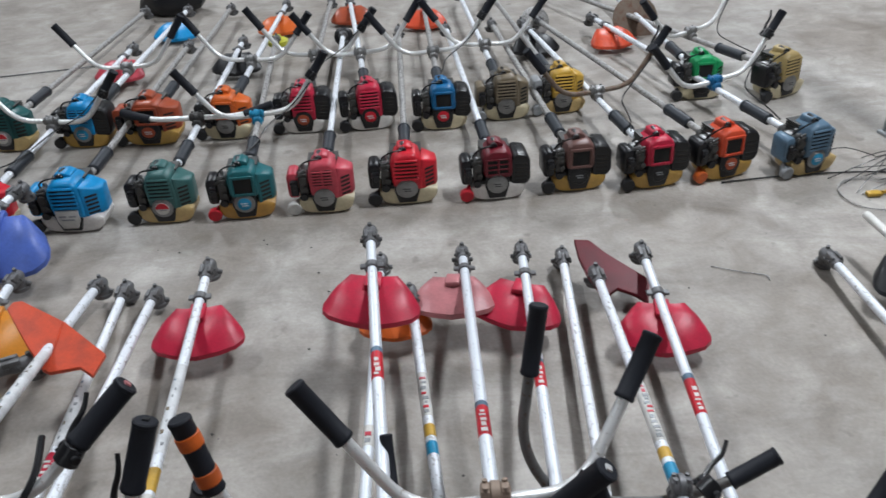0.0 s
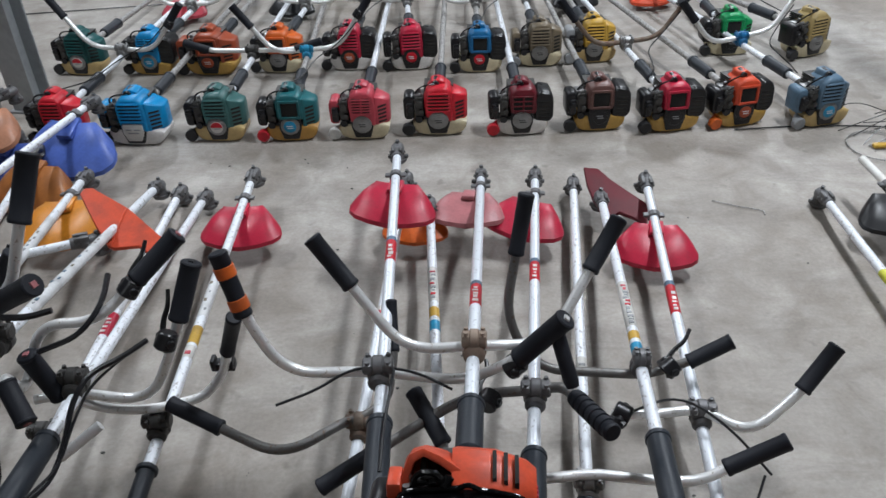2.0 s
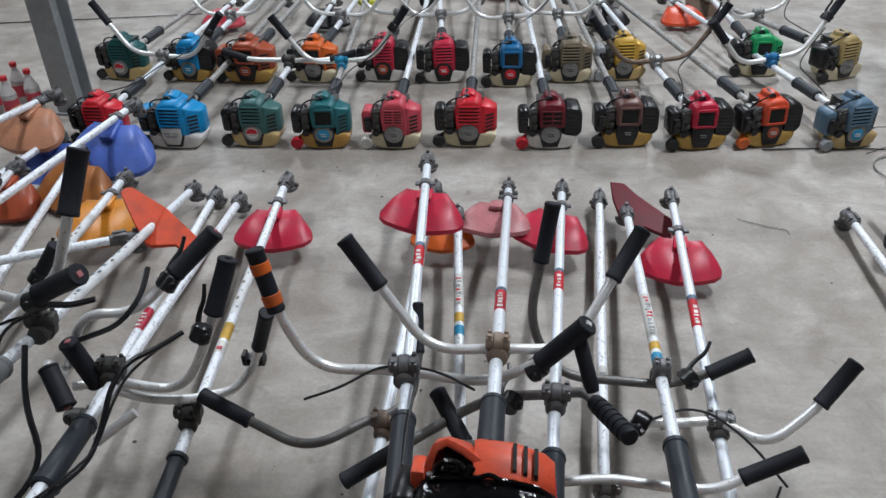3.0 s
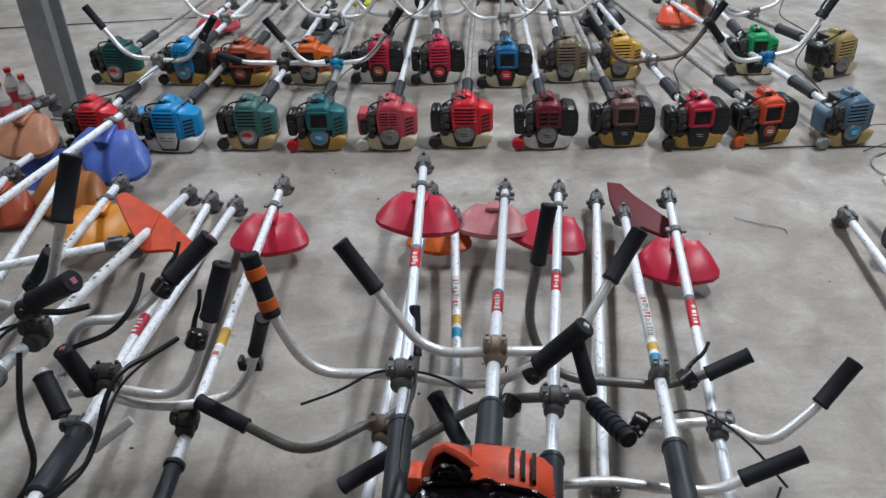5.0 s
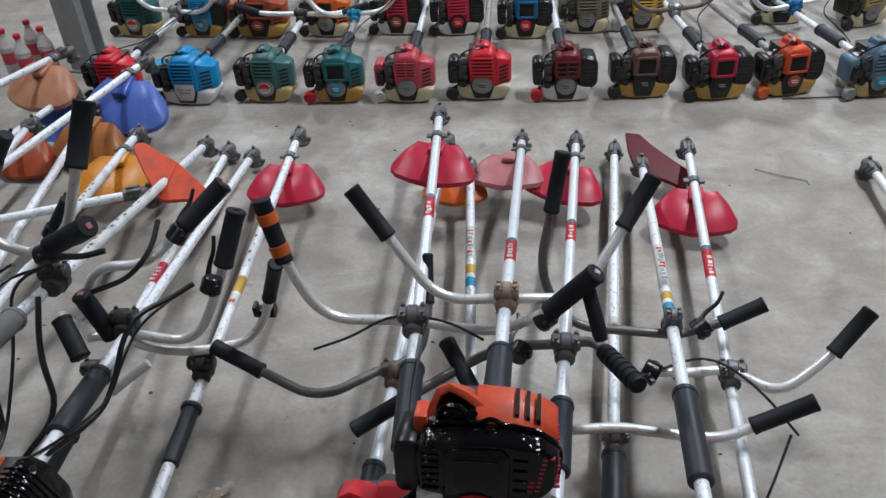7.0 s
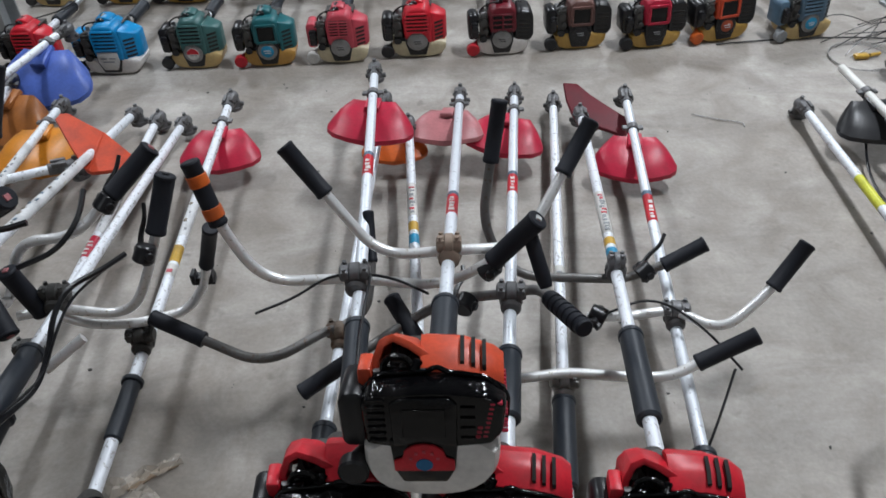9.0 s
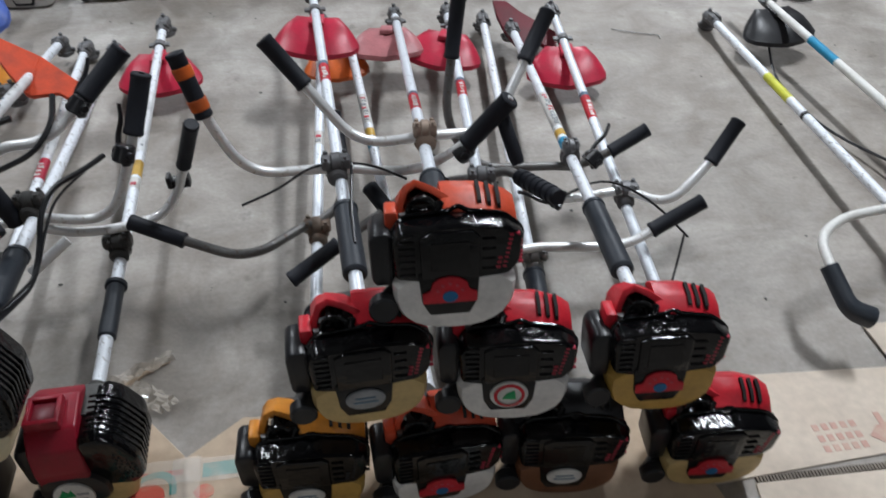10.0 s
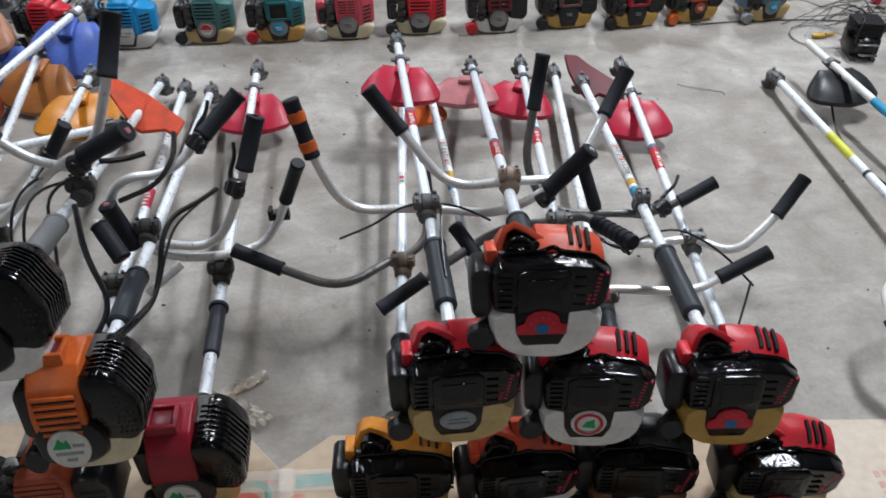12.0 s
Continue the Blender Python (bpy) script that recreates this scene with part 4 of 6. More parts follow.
def disc_head(root, L, mat, radius, label, tilt=0.0):
    """A round cutting head or blade disc on the gearcase."""
    bm = bmesh.new()
    lathe(bm, (0, 0, -0.030), (0, 0, 0.030), [(0, radius * 0.5), (0.2, radius * 0.9), (0.42, radius), (0.58, radius), (0.7, radius * 0.8), (0.72, 0.026), (1.0, 0.02)], 24)
    d = part("cutting_head", bm, mat, root, label)
    d.matrix_basis = pose(0, L + 0.03, -0.02, tilt, 0, 0)


def clamp(root, m, mat=None, size=0.03, label=""):
    def cb(bm):
        lathe(bm, (-size, 0, 0.012), (size, 0, 0.012), [(0, 0.013), (0.06, 0.017), (0.30, 0.017), (0.36, 0.021), (0.64, 0.021), (0.70, 0.017), (0.94, 0.017), (1.0, 0.013)], 14)
        lathe(bm, (0, -size * 0.95, -0.012), (0, size * 0.95, -0.012), [(0, 0.016), (0.08, 0.021), (0.42, 0.021), (0.48, 0.024), (0.9, 0.022), (1.0, 0.016)], 14)
        add_box(bm, (-size * 0.72, -size * 0.6, -0.010), (size * 0.72, size * 0.6, 0.010), 0.006)
        for sx in (-1, 1):
            add_box(bm, (sx * size * 0.66 - 0.008, -size * 0.62, 0.010), (sx * size * 0.66 + 0.008, size * 0.62, 0.026), 0.004)
            for sy in (-1, 1):
                add_cyl(bm, (sx * size * 0.66, sy * size * 0.42, 0.020), (sx * size * 0.66, sy * size * 0.42, 0.032), 0.0048, 0.0044, 6)
    c = part("handlebar_clamp", cached(("clamp", size), cb, mat or DARK_MET), None, root, label)
    c.matrix_basis = m
    return c


def grip_mesh(root, a, b, mat=RUBBER, r=0.0172, ribs=0, hole=None, tape=None, label=""):
    """A rubber hand grip from a (tube end) to b (free end) in the frame of its thing."""
    a, b = Vector(a), Vector(b)
    d = (b - a).normalized()
    bm = bmesh.new()
    prof = [(0.0, r * 0.96), (0.02, r * 1.04), (0.06, r * 1.04), (0.075, r * 0.98)]
    if ribs:
        for k in range(ribs):
            t0, t1 = 0.1 + 0.8 * k / ribs, 0.1 + 0.8 * (k + 0.6) / ribs
            prof += [(t0, r * 0.97), (t0 + 0.01, r * 1.13), (t1, r * 1.13), (t1 + 0.01, r * 0.97)]
    prof += [(0.93, r * 1.0), (0.94, r * 1.05), (0.98, r * 1.05), (1.0, r * 0.93)]
    lathe(bm, a, b, prof, 28, 0.0 if ribs else 0.0006)
    g = part("grip", bm, mat, root, label or "black rubber hand grip")
    if hole:
        hb = bmesh.new()
        add_cyl(hb, b, b + d * 0.003, r * 0.40, r * 0.36, 4)
        part("grip_end", hb, paint(hole) if hole != "metal" else CHROME, g, "tube end showing in the grip")
    if tape:
        for k in tape:
            tb = bmesh.new()
            c = a + (b - a) * k
            add_cyl(tb, c, c + d * 0.022, r * 1.10, r * 1.10, 16, 0.001)
            part("tape_band", tb, paint("orange"), g, "orange tape band")
    return g


def lever(root, p, d, mat=BLACK):
    """A throttle lever with its housing at p, pointing along d."""
    p, d = Vector(p), Vector(d).normalized()
    up = Vector((0, 0, 1))
    bm = bmesh.new()
    s = d.cross(up).normalized()
    add_cyl(bm, p - d * 0.018, p + d * 0.018, 0.022, 0.020, 12, 0.003)
    add_cyl(bm, p - s * 0.03, p + s * 0.026, 0.011, 0.009, 10, 0.002)
    add_tube(bm, rounded([p - s * 0.02, p - s * 0.034 + d * 0.03, p - s * 0.030 + d * 0.062, p - s * 0.044 + d * 0.085 + up * 0.006], 0.02), lambda k: 0.0062 - 0.002 * k, 8)
    add_cyl(bm, p + s * 0.018 - d * 0.012, p + s * 0.018 + d * 0.014, 0.006, 0.006, 6, 0.001)
    add_cyl(bm, p - s * 0.030 - d * 0.016, p - s * 0.022 + d * 0.004, 0.009, 0.008, 8, 0.002)
    add_box(bm, p - Vector((0.009, 0.009, 0.026)), p + Vector((0.009, 0.009, -0.004)), 0.003, 1)
    return part("throttle_lever", bm, mat, root, "black throttle trigger and housing")


def handlebar(root, world, left, right, mat=CHROME, clamp_at=None, clamp_mat=None, lg=None, rg=None, r=0.0105, clamp_size=0.03, lev=None, label=""):
    """left and right: world points from the clamp outwards; the last stretch of each carries a grip."""
    inv = world.inverted()
    Lp = [inv @ Vector(p) for p in left]
    Rp = [inv @ Vector(p) for p in right]
    bm = bmesh.new()
    add_tube(bm, rounded(list(reversed(Lp)) + Rp[1:], 0.075, 7), r, 12)
    bar = part("handlebar", bm, mat, root, label or "bent steel tube handlebar")
    for pts, opt in ((Lp, lg), (Rp, rg)):
        if opt is not None:
            o = dict(opt)
            ln = o.pop("length", None)
            a, b = pts[-2], pts[-1]
            if ln:
                a = b + (a - b).normalized() * ln
            grip_mesh(bar, a, b + (b - a).normalized() * 0.004, **o)
    if clamp_at:
        c = inv @ Vector(clamp_at)
        clamp(root, Matrix.Translation((c.x * 0.5, c.y, 0.022)), clamp_mat, clamp_size)
    if lev:
        for p, d in lev:
            lever(bar, inv @ Vector(p), inv.to_3x3() @ Vector(d))
    return bar


def cable(root, world, pts, r=0.0028, mat=BLACK, label=""):
    inv = world.inverted()
    return tube_part("throttle_cable", [inv @ Vector(p) for p in pts], r, mat, root, label or "thin black throttle cable", 0.12, 6)


def generic_bar(root, at=0.62, mat=CHROME, clamp_mat=None, swing=0.0, half=0.14, up=0.21, wide=0.295, dark=False, lever_on=True, lgrip=True, rgrip=True):
    """A bull-horn handlebar in the machine's own frame."""
    z = 0.03
    s = math.tan(radians(swing))
    L = [(0, at, z), (-half, at, z - s * half), (-wide, at + 0.02, z + up - s * wide)]
    R = [(0, at, z), (half, at, z + s * half), (wide, at + 0.02, z + up + s * wide)]
    handlebar(root, Matrix.Identity(4), L, R, mat, (0, at, z), clamp_mat, {"length": 0.115} if lgrip else None, {"length": 0.115} if rgrip else None,
              lev=[((wide - 0.06, at + 0.012, z + up * 0.62 + s * wide), (0.55, 0.1, 0.8))] if lever_on else None)
    if lever_on:
        tube_part("throttle_cable", [(wide - 0.07, at, z + up * 0.55), (0.14, at - 0.03, z + 0.03), (0.05, at - 0.12, 0.035), (0.02, 0.30, 0.03), (-0.04, 0.16, 0.05)], 0.0028, BLACK, root, "thin black throttle cable", 0.06, 6)


def cutter(O, G, label, group="", roll=0.0):
    root = tagged(new("brush_cutter"), label, "brush cutter", group)
    w = axis_pose(O, G, roll)
    root.matrix_basis = w
    return root, w, (Vector(G) - Vector(O)).length

# ---- the stack of new machines in the middle ----
STACK = "stacked brush cutters"


def build_stack():
    # top of the stack
    r, w, L = cutter((-0.112, 0.515, 0.476), (-0.04, 2.19, 0.113), "new brush cutter, orange-red cover and white tank, top of the stack", STACK)
    engine_new(r, "redorange", "white", "red", lift=0.030)
    shaft(r, L, ALU, (0.25, 0.40), stickers=[("red", 0.76, 0.86)])
    guard(r, L, "helmet", "faded", 0.15, size=0.95, side=-0.035, turn=-6, label="faded pink plastic blade guard")
    handlebar(r, w, [(-0.084, 1.066, 0.378), (-0.220, 1.074, 0.362), (-0.383, 1.154, 0.569)], [(-0.084, 1.066, 0.378), (0.056, 1.085, 0.362), (0.199, 1.236, 0.545)], CHROME, (-0.084, 1.066, 0.378), surface("pale rust casting", (0.30, 0.23, 0.18), 0.6, 0.3, wear=0.6, dirt=(0.2, 0.13, 0.09)), {"length": 0.115}, {"length": 0.115}, clamp_size=0.024)
    # second layer
    r, w, L = cutter((-0.248, 0.485, 0.335), (-0.297, 2.109, 0.25), "new brush cutter with red cover, black taped handlebar grip", STACK)
    engine_new(r, "red", "yellowed", "grey")
    shaft(r, L, ALU, (0.25, 0.46), stickers=[("red", 0.99, 1.08)])
    guard(r, L, "helmet", "crimson", 0.195, turn=-7, roll=5, label="glossy red shell-shaped blade guard")
    handlebar(r, w, [(-0.277, 1.056, 0.327), (-0.447, 1.040, 0.338), (-0.505, 1.050, 0.470), (-0.539, 1.081, 0.590)], [(-0.277, 1.056, 0.327), (-0.11, 1.05, 0.300), (-0.008, 1.040, 0.362), (0.076, 1.029, 0.469)], CHROME, (-0.277, 1.056, 0.327), GEAR_MET, {"length": 0.125, "tape": (0.12, 0.62), "label": "black grip wound with orange tape bands"}, {"length": 0.13, "hole": "metal", "r": 0.02}, clamp_size=0.030, lev=[((-0.01, 1.04, 0.35), (0.7, 0, 0.6))])
    inv = w.inverted()
    tb = bmesh.new()
    lathe(tb, inv @ Vector((0.060, 1.045, 0.445)), inv @ Vector((0.092, 0.985, 0.345)), [(0, 0.010), (0.05, 0.0145), (0.9, 0.0145), (1.0, 0.012)], 12)
    part("throttle_trigger", tb, RUBBER, r, "thick black throttle trigger")
    cable(r, w, [(-0.465, 1.0, 0.295), (-0.39, 1.02, 0.312), (-0.33, 1.045, 0.338), (-0.28, 1.05, 0.345), (-0.20, 1.045, 0.335), (-0.13, 1.03, 0.30)])
    cable(r, w, [(-0.24, 1.045, 0.34), (-0.25, 0.9, 0.34), (-0.25, 0.8, 0.34)], 0.003)
    r, w, L = cutter((-0.020, 0.49, 0.295), (0.132, 2.173, 0.117), "new brush cutter with bright red cover and white tank", STACK)
    engine_new(r, "red", "white", "green")
    shaft(r, L, ALU, (0.25, 0.43), stickers=[("red", 1.03, 1.12)])
    guard(r, L, "helmet", "crimson", 0.165, turn=-14, roll=5, side=-0.018, label="glossy red shell-shaped blade guard")
    handlebar(r, w, [(0.035, 1.06, 0.265), (-0.10, 1.05, 0.265), (-0.24, 0.98, 0.22), (-0.384, 0.919, 0.156)], [(0.035, 1.06, 0.265), (0.085, 1.05, 0.285), (0.15, 0.893, 0.325)], OLD_TUBE, (0.035, 1.06, 0.265), GEAR_MET, {"length": 0.12}, {"length": 0.13, "ribs": 6, "r": 0.0165}, lev=[((-0.06, 1.03, 0.27), (0.3, 0.6, 0.1))], label="weathered grey bent handlebar")
    r, w, L = cutter((0.222, 0.47, 0.298), (0.325, 2.05, 0.10), "new brush cutter with bright red cover, amber tank", STACK)
    engine_new(r, "red", "ochre", "red")
    shaft(r, L, ALU_OLD, (0.26, 0.50), stickers=[("white", 0.86, 1.06), ("yellow", 0.81, 0.84), ("cyanlogo", 0.755, 0.795)])
    guard(r, L, "jag", "maroon", -0.07, roll=4, turn=-12, pitch=34, side=0.045, size=1.2, label="broken dark maroon blade guard standing on edge")
    handlebar(r, w, [(0.25, 1.20, 0.17), (0.05, 1.22, 0.17), (-0.016, 1.267, 0.282), (0.03, 1.355, 0.534)], [(0.25, 1.20, 0.17), (0.30, 1.24, 0.13), (0.378, 1.228, 0.172), (0.471, 1.238, 0.224)], OLD_TUBE, None, None, {"length": 0.13}, {"length": 0.10}, lev=[((0.350, 1.235, 0.155), (0.5, 0.2, 0.4))], label="dark bent handlebar with a tall hooked end")
    clamp(r, Matrix.Translation((0, 0.72, 0.010)), GEAR_MET, 0.018)
    # bottom layer, on the cardboard
    r, w, L = cutter((-0.362, 0.475, 0.104), (-0.279, 2.165, 0.115), "brush cutter with amber cover, bottom of the stack", STACK)
    engine_new(r, "amber", "ochre", "white")
    shaft(r, L, ALU, (0.25, 0.40), stickers=[("white", 0.98, 1.04)])
    guard(r, L, "helmet", "orange", 0.15, side=0.045, size=0.82, label="orange shell-shaped blade guard")
    handlebar(r, w, [(-0.325, 1.10, 0.15), (-0.36, 1.09, 0.15), (-0.474, 1.0, 0.15), (-0.60, 1.062, 0.162), (-0.716, 1.101, 0.201)], [(-0.325, 1.10, 0.15), (-0.27, 1.13, 0.17), (-0.255, 1.20, 0.24), (-0.262, 1.29, 0.31)], OLD_TUBE, (-0.325, 1.10, 0.15), RUST, {"length": 0.12}, {"length": 0.11, "r": 0.012}, label="rusty bent handlebar")
    r, w, L = cutter((-0.135, 0.46, 0.098), (-0.20, 1.98, 0.13), "brush cutter with red cover and white tank, bottom of the stack", STACK)
    engine_new(r, "redorange", "white", "red")
    shaft(r, L, ALU_OLD, (0.27, 0.46), stickers=[("white", 1.06, 1.20), ("yellow", 1.00, 1.035), ("cyanlogo", 0.95, 0.985)])
    handlebar(r, w, [(-0.145, 0.95, 0.19), (-0.15, 0.97, 0.22), (-0.206, 1.061, 0.263)], [(-0.145, 0.95, 0.19), (-0.08, 0.93, 0.17), (-0.03, 0.9, 0.15)], OLD_TUBE, None, None, {"length": 0.12})
    r, w, L = cutter((0.080, 0.45, 0.098), (0.262, 2.21, 0.06), "used brush cutter, black cover and brown tank, bottom of the stack", STACK)
    engine_new(r, "black", "brown", "white")
    shaft(r, L, ALU_OLD, (0.27, 0.49), stickers=[("white", 0.86, 0.90)])
    handlebar(r, w, [(0.134, 0.955, 0.142), (0.06, 0.945, 0.142), (-0.02, 0.94, 0.14)], [(0.134, 0.955, 0.142), (0.26, 0.935, 0.142), (0.34, 0.93, 0.145), (0.405, 0.950, 0.168), (0.499, 0.959, 0.219)], CHROME, (0.134, 0.955, 0.142), GREY_MET, None, {"length": 0.125}, clamp_size=0.03)
    cable(r, w, [(0.46, 0.93, 0.16), (0.42, 0.86, 0.10), (0.38, 0.80, 0.03), (0.36, 0.70, 0.05)])
    r, w, L = cutter((0.338, 0.425, 0.098), (0.47, 2.108, 0.125), "new brush cutter with red cover, amber tank, bottom of the stack", STACK)
    engine_new(r, "red", "yellowed", "red")
    shaft(r, L, ALU, (0.24, 0.36), stickers=[("red", 1.04, 1.15)])
    guard(r, L, "helmet", "crimson", 0.22, turn=-5, label="glossy red shell-shaped blade guard")
    handlebar(r, w, [(0.39, 1.12, 0.145), (0.30, 1.11, 0.14), (0.20, 1.10, 0.15)], [(0.39, 1.12, 0.145), (0.47, 1.05, 0.14), (0.572, 1.095, 0.212), (0.642, 1.138, 0.292)], CHROME, (0.39, 1.12, 0.145), GEAR_MET, None, {"length": 0.11}, lev=[((0.22, 1.10, 0.155), (-0.6, 0.3, 0.2))])
    cable(r, w, [(0.22, 1.09, 0.16), (0.34, 1.13, 0.18), (0.43, 1.05, 0.16), (0.50, 0.98, 0.10)])


build_stack()


# ---- the heap of used machines beside it ----
HEAP = "heaped brush cutters"


def build_heap():
    pink_hole = {"length": 0.12, "hole": "faded", "r": 0.02}
    r, w, L = cutter((-0.748, 0.55, 0.108), (-0.77, 2.17, 0.14), "brush cutter with dark red cover and black silencer guard", HEAP)
    engine_boxy(r, "darkred", "yellowed", True)
    shaft(r, L, ALU_OLD, (0.30, 0.46), stickers=[("yellow", 0.82, 0.88), ("white", 0.77, 0.81), ("print", 0.92, 1.2)], fat=0.0178)
    guard(r, L, "helmet", "crimson", 0.16, label="glossy red shell-shaped blade guard")
    handlebar(r, w, [(-0.757, 1.10, 0.185), (-0.86, 1.10, 0.19), (-0.935, 1.09, 0.25), (-0.962, 1.087, 0.353)], [(-0.757, 1.10, 0.185), (-0.66, 1.15, 0.172), (-0.617, 1.168, 0.225), (-0.545, 1.105, 0.425)], CHROME, (-0.757, 1.10, 0.185), DARK_MET, pink_hole, {"length": 0.135, "r": 0.0155})
    inv = w.inverted()
    bm = bmesh.new()
    add_box(bm, inv @ Vector((-0.611, 1.168, 0.247)) - Vector((0.026, 0.012, 0.010)), inv @ Vector((-0.611, 1.168, 0.247)) + Vector((0.024, 0.012, 0.010)), 0.003)
    for dx in (-0.020, 0.018):
        add_box(bm, inv @ Vector((-0.611, 1.168, 0.247)) + Vector((dx - 0.005, -0.016, -0.002)), inv @ Vector((-0.611, 1.168, 0.247)) + Vector((dx + 0.005, 0.010, 0.022)), 0.002, 1)
    part("grip_bracket", bm, BLACK, r, "black clip below the grip")
    r, w, L = cutter((-0.872, 0.50, 0.342), (-0.935, 2.16, 0.07), "brush cutter with orange cover, cream tank and white badge", HEAP)
    engine_boxy(r, "orange", "cream")
    shaft(r, L, ALU_OLD, (0.27, 0.46))
    handlebar(r, w, [(-0.905, 1.10, 0.24), (-0.98, 1.08, 0.24)], [(-0.905, 1.10, 0.24), (-0.76, 1.11, 0.20), (-0.69, 1.11, 0.33), (-0.631, 1.178, 0.502)], CHROME, (-0.905, 1.10, 0.24), DARK_MET, None, {"length": 0.12, "hole": "black", "r": 0.02}, lev=[((-0.685, 1.10, 0.375), (0.3, 0.4, 0.8))])
    cable(r, w, [(-0.728, 1.107, 0.370), (-0.756, 1.055, 0.375), (-0.809, 1.015, 0.370), (-0.825, 0.960, 0.350), (-0.825, 0.898, 0.310), (-0.835, 0.844, 0.280), (-0.862, 0.74, 0.300), (-0.905, 0.62, 0.345)], 0.006)
    cable(r, w, [(-0.735, 1.104, 0.365), (-0.775, 1.051, 0.360), (-0.808, 0.998, 0.350), (-0.816, 0.921, 0.330), (-0.826, 0.862, 0.290), (-0.858, 0.76, 0.305), (-0.900, 0.64, 0.350)], 0.003)
    r, w, L = cutter((-0.99, 0.50, 0.118), (-1.035, 2.21, 0.06), "old brush cutter half buried under the heap", HEAP)
    engine_old(r, "rust", "yellowed", "grey", "black", "slats")
    shaft(r, L, ALU_OLD, (0.30, 0.44), stickers=[("crimson", 0.95, 1.04), ("print", 1.06, 1.42)], fat=0.019)
    handlebar(r, w, [(-1.005, 1.10, 0.24), (-0.958, 0.994, 0.390), (-0.904, 0.933, 0.330)], [(-1.005, 1.10, 0.24), (-0.95, 1.14, 0.39), (-0.83, 1.135, 0.395), (-0.757, 1.187, 0.454), (-0.671, 1.239, 0.528)], CHROME, (-1.005, 1.10, 0.24), DARK_MET, {"length": 0.085, "hole": "faded", "r": 0.019}, {"length": 0.12, "hole": "faded", "r": 0.02}, lev=[((-0.765, 1.18, 0.445), (0.5, 0.4, 0.6))])
    cable(r, w, [(-0.823, 1.220, 0.450), (-0.815, 1.150, 0.430), (-0.846, 1.089, 0.400), (-0.931, 1.079, 0.370)], 0.006)
    r, w, L = cutter((-0.985, 0.55, 0.515), (-1.105, 2.21, 0.085), "brush cutter with orange cover and white tank, top of the heap", HEAP)
    engine_boxy(r, "orange", "white", True)
    shaft(r, L, ALU_OLD, (0.26, 0.42), sleeve_mat=surface("grey sleeve", (0.14, 0.145, 0.15), 0.6), stickers=[("print", 0.72, 1.24)])
    guard(r, L, "fan", "redorange", 0.40, label="flared orange-red blade guard standing on edge")
    handlebar(r, w, [(-0.985, 1.10, 0.44), (-1.08, 1.09, 0.47), (-1.2, 1.08, 0.60)], [(-0.985, 1.10, 0.44), (-0.98, 1.063, 0.49), (-0.859, 1.032, 0.566)], CHROME, (-0.985, 1.10, 0.44), DARK_MET, {"length": 0.1}, {"length": 0.13, "hole": "faded", "r": 0.021}, lev=[((-0.98, 1.06, 0.48), (0.8, -0.1, 0.3))])
    cable(r, w, [(-0.913, 1.001, 0.520), (-0.866, 0.993, 0.525), (-0.825, 1.006, 0.530)], 0.0065, label="flat black clutch lever")
    tube_part("bar_stub", [w.inverted() @ Vector((-0.879, 0.945, 0.220)), w.inverted() @ Vector((-0.807, 0.989, 0.260))], 0.0105, CHROME, r, "cut bare end of a handlebar")
    cable(r, w, [(-0.99, 1.0, 0.42), (-0.96, 0.9, 0.36), (-0.90, 0.82, 0.30), (-0.95, 0.72, 0.26)], 0.006)
    r, w, L = cutter((-1.17, 0.52, 0.33), (-1.335, 2.215, 0.125), "used brush cutter with orange guard in the heap", HEAP)
    engine_old(r, "red", "cream", "grey", "black", "window")
    shaft(r, L, ALU_OLD, (0.27, 0.45), stickers=[("print", 0.8, 1.38)])
    guard(r, L, "helmet", "amber", 0.17, pitch=4, size=1.2, label="amber plastic blade guard")
    handlebar(r, w, [(-1.22, 1.09, 0.30), (-1.32, 1.08, 0.33), (-1.45, 1.08, 0.50)], [(-1.22, 1.09, 0.30), (-1.04, 1.09, 0.46), (-0.95, 1.10, 0.50), (-0.900, 1.118, 0.630), (-0.876, 1.185, 0.743)], CHROME, (-1.22, 1.09, 0.30), DARK_MET, {"length": 0.11}, {"length": 0.125, "r": 0.02})
    r, w, L = cutter((-1.68, 0.93, 0.28), (-1.41, 2.56, 0.235), "used brush cutter with blue guard in the heap", HEAP)
    engine_old(r, "blue", "cream", "grey", "black", "slats")
    shaft(r, L, ALU_OLD, (0.27, 0.45))
    guard(r, L, "helmet", "heapblue", 0.13, pitch=22, size=1.38, label="translucent blue plastic blade guard")
    generic_bar(r, 0.60, CHROME, DARK_MET)
    r, w, L = cutter((-1.36, 0.75, 0.118), (-1.53, 2.33, 0.16), "used brush cutter with brownish orange guard in the heap", HEAP)
    engine_old(r, "rust", "yellowed", "grey", "black", "slats")
    shaft(r, L, ALU_OLD, (0.27, 0.45))
    guard(r, L, "helmet", "brownorange", 0.05, pitch=16, size=1.25, turn=-25, label="brownish orange plastic blade guard")
    generic_bar(r, 0.62, CHROME, DARK_MET)
    r, w, L = cutter((-1.62, 0.62, 0.118), (-1.76, 2.30, 0.12), "used brush cutter with dull red guard in the heap", HEAP)
    engine_old(r, "teal", "yellowed", "grey", "black", "slats")
    shaft(r, L, ALU_OLD, (0.27, 0.45), stickers=[("crimson", 1.15, 1.24), ("print", 0.75, 1.12)])
    guard(r, L, "helmet", "rust", 0.06, pitch=12, size=1.08, turn=-20, label="dull rust-red plastic blade guard")
    generic_bar(r, 0.62, CHROME, DARK_MET)
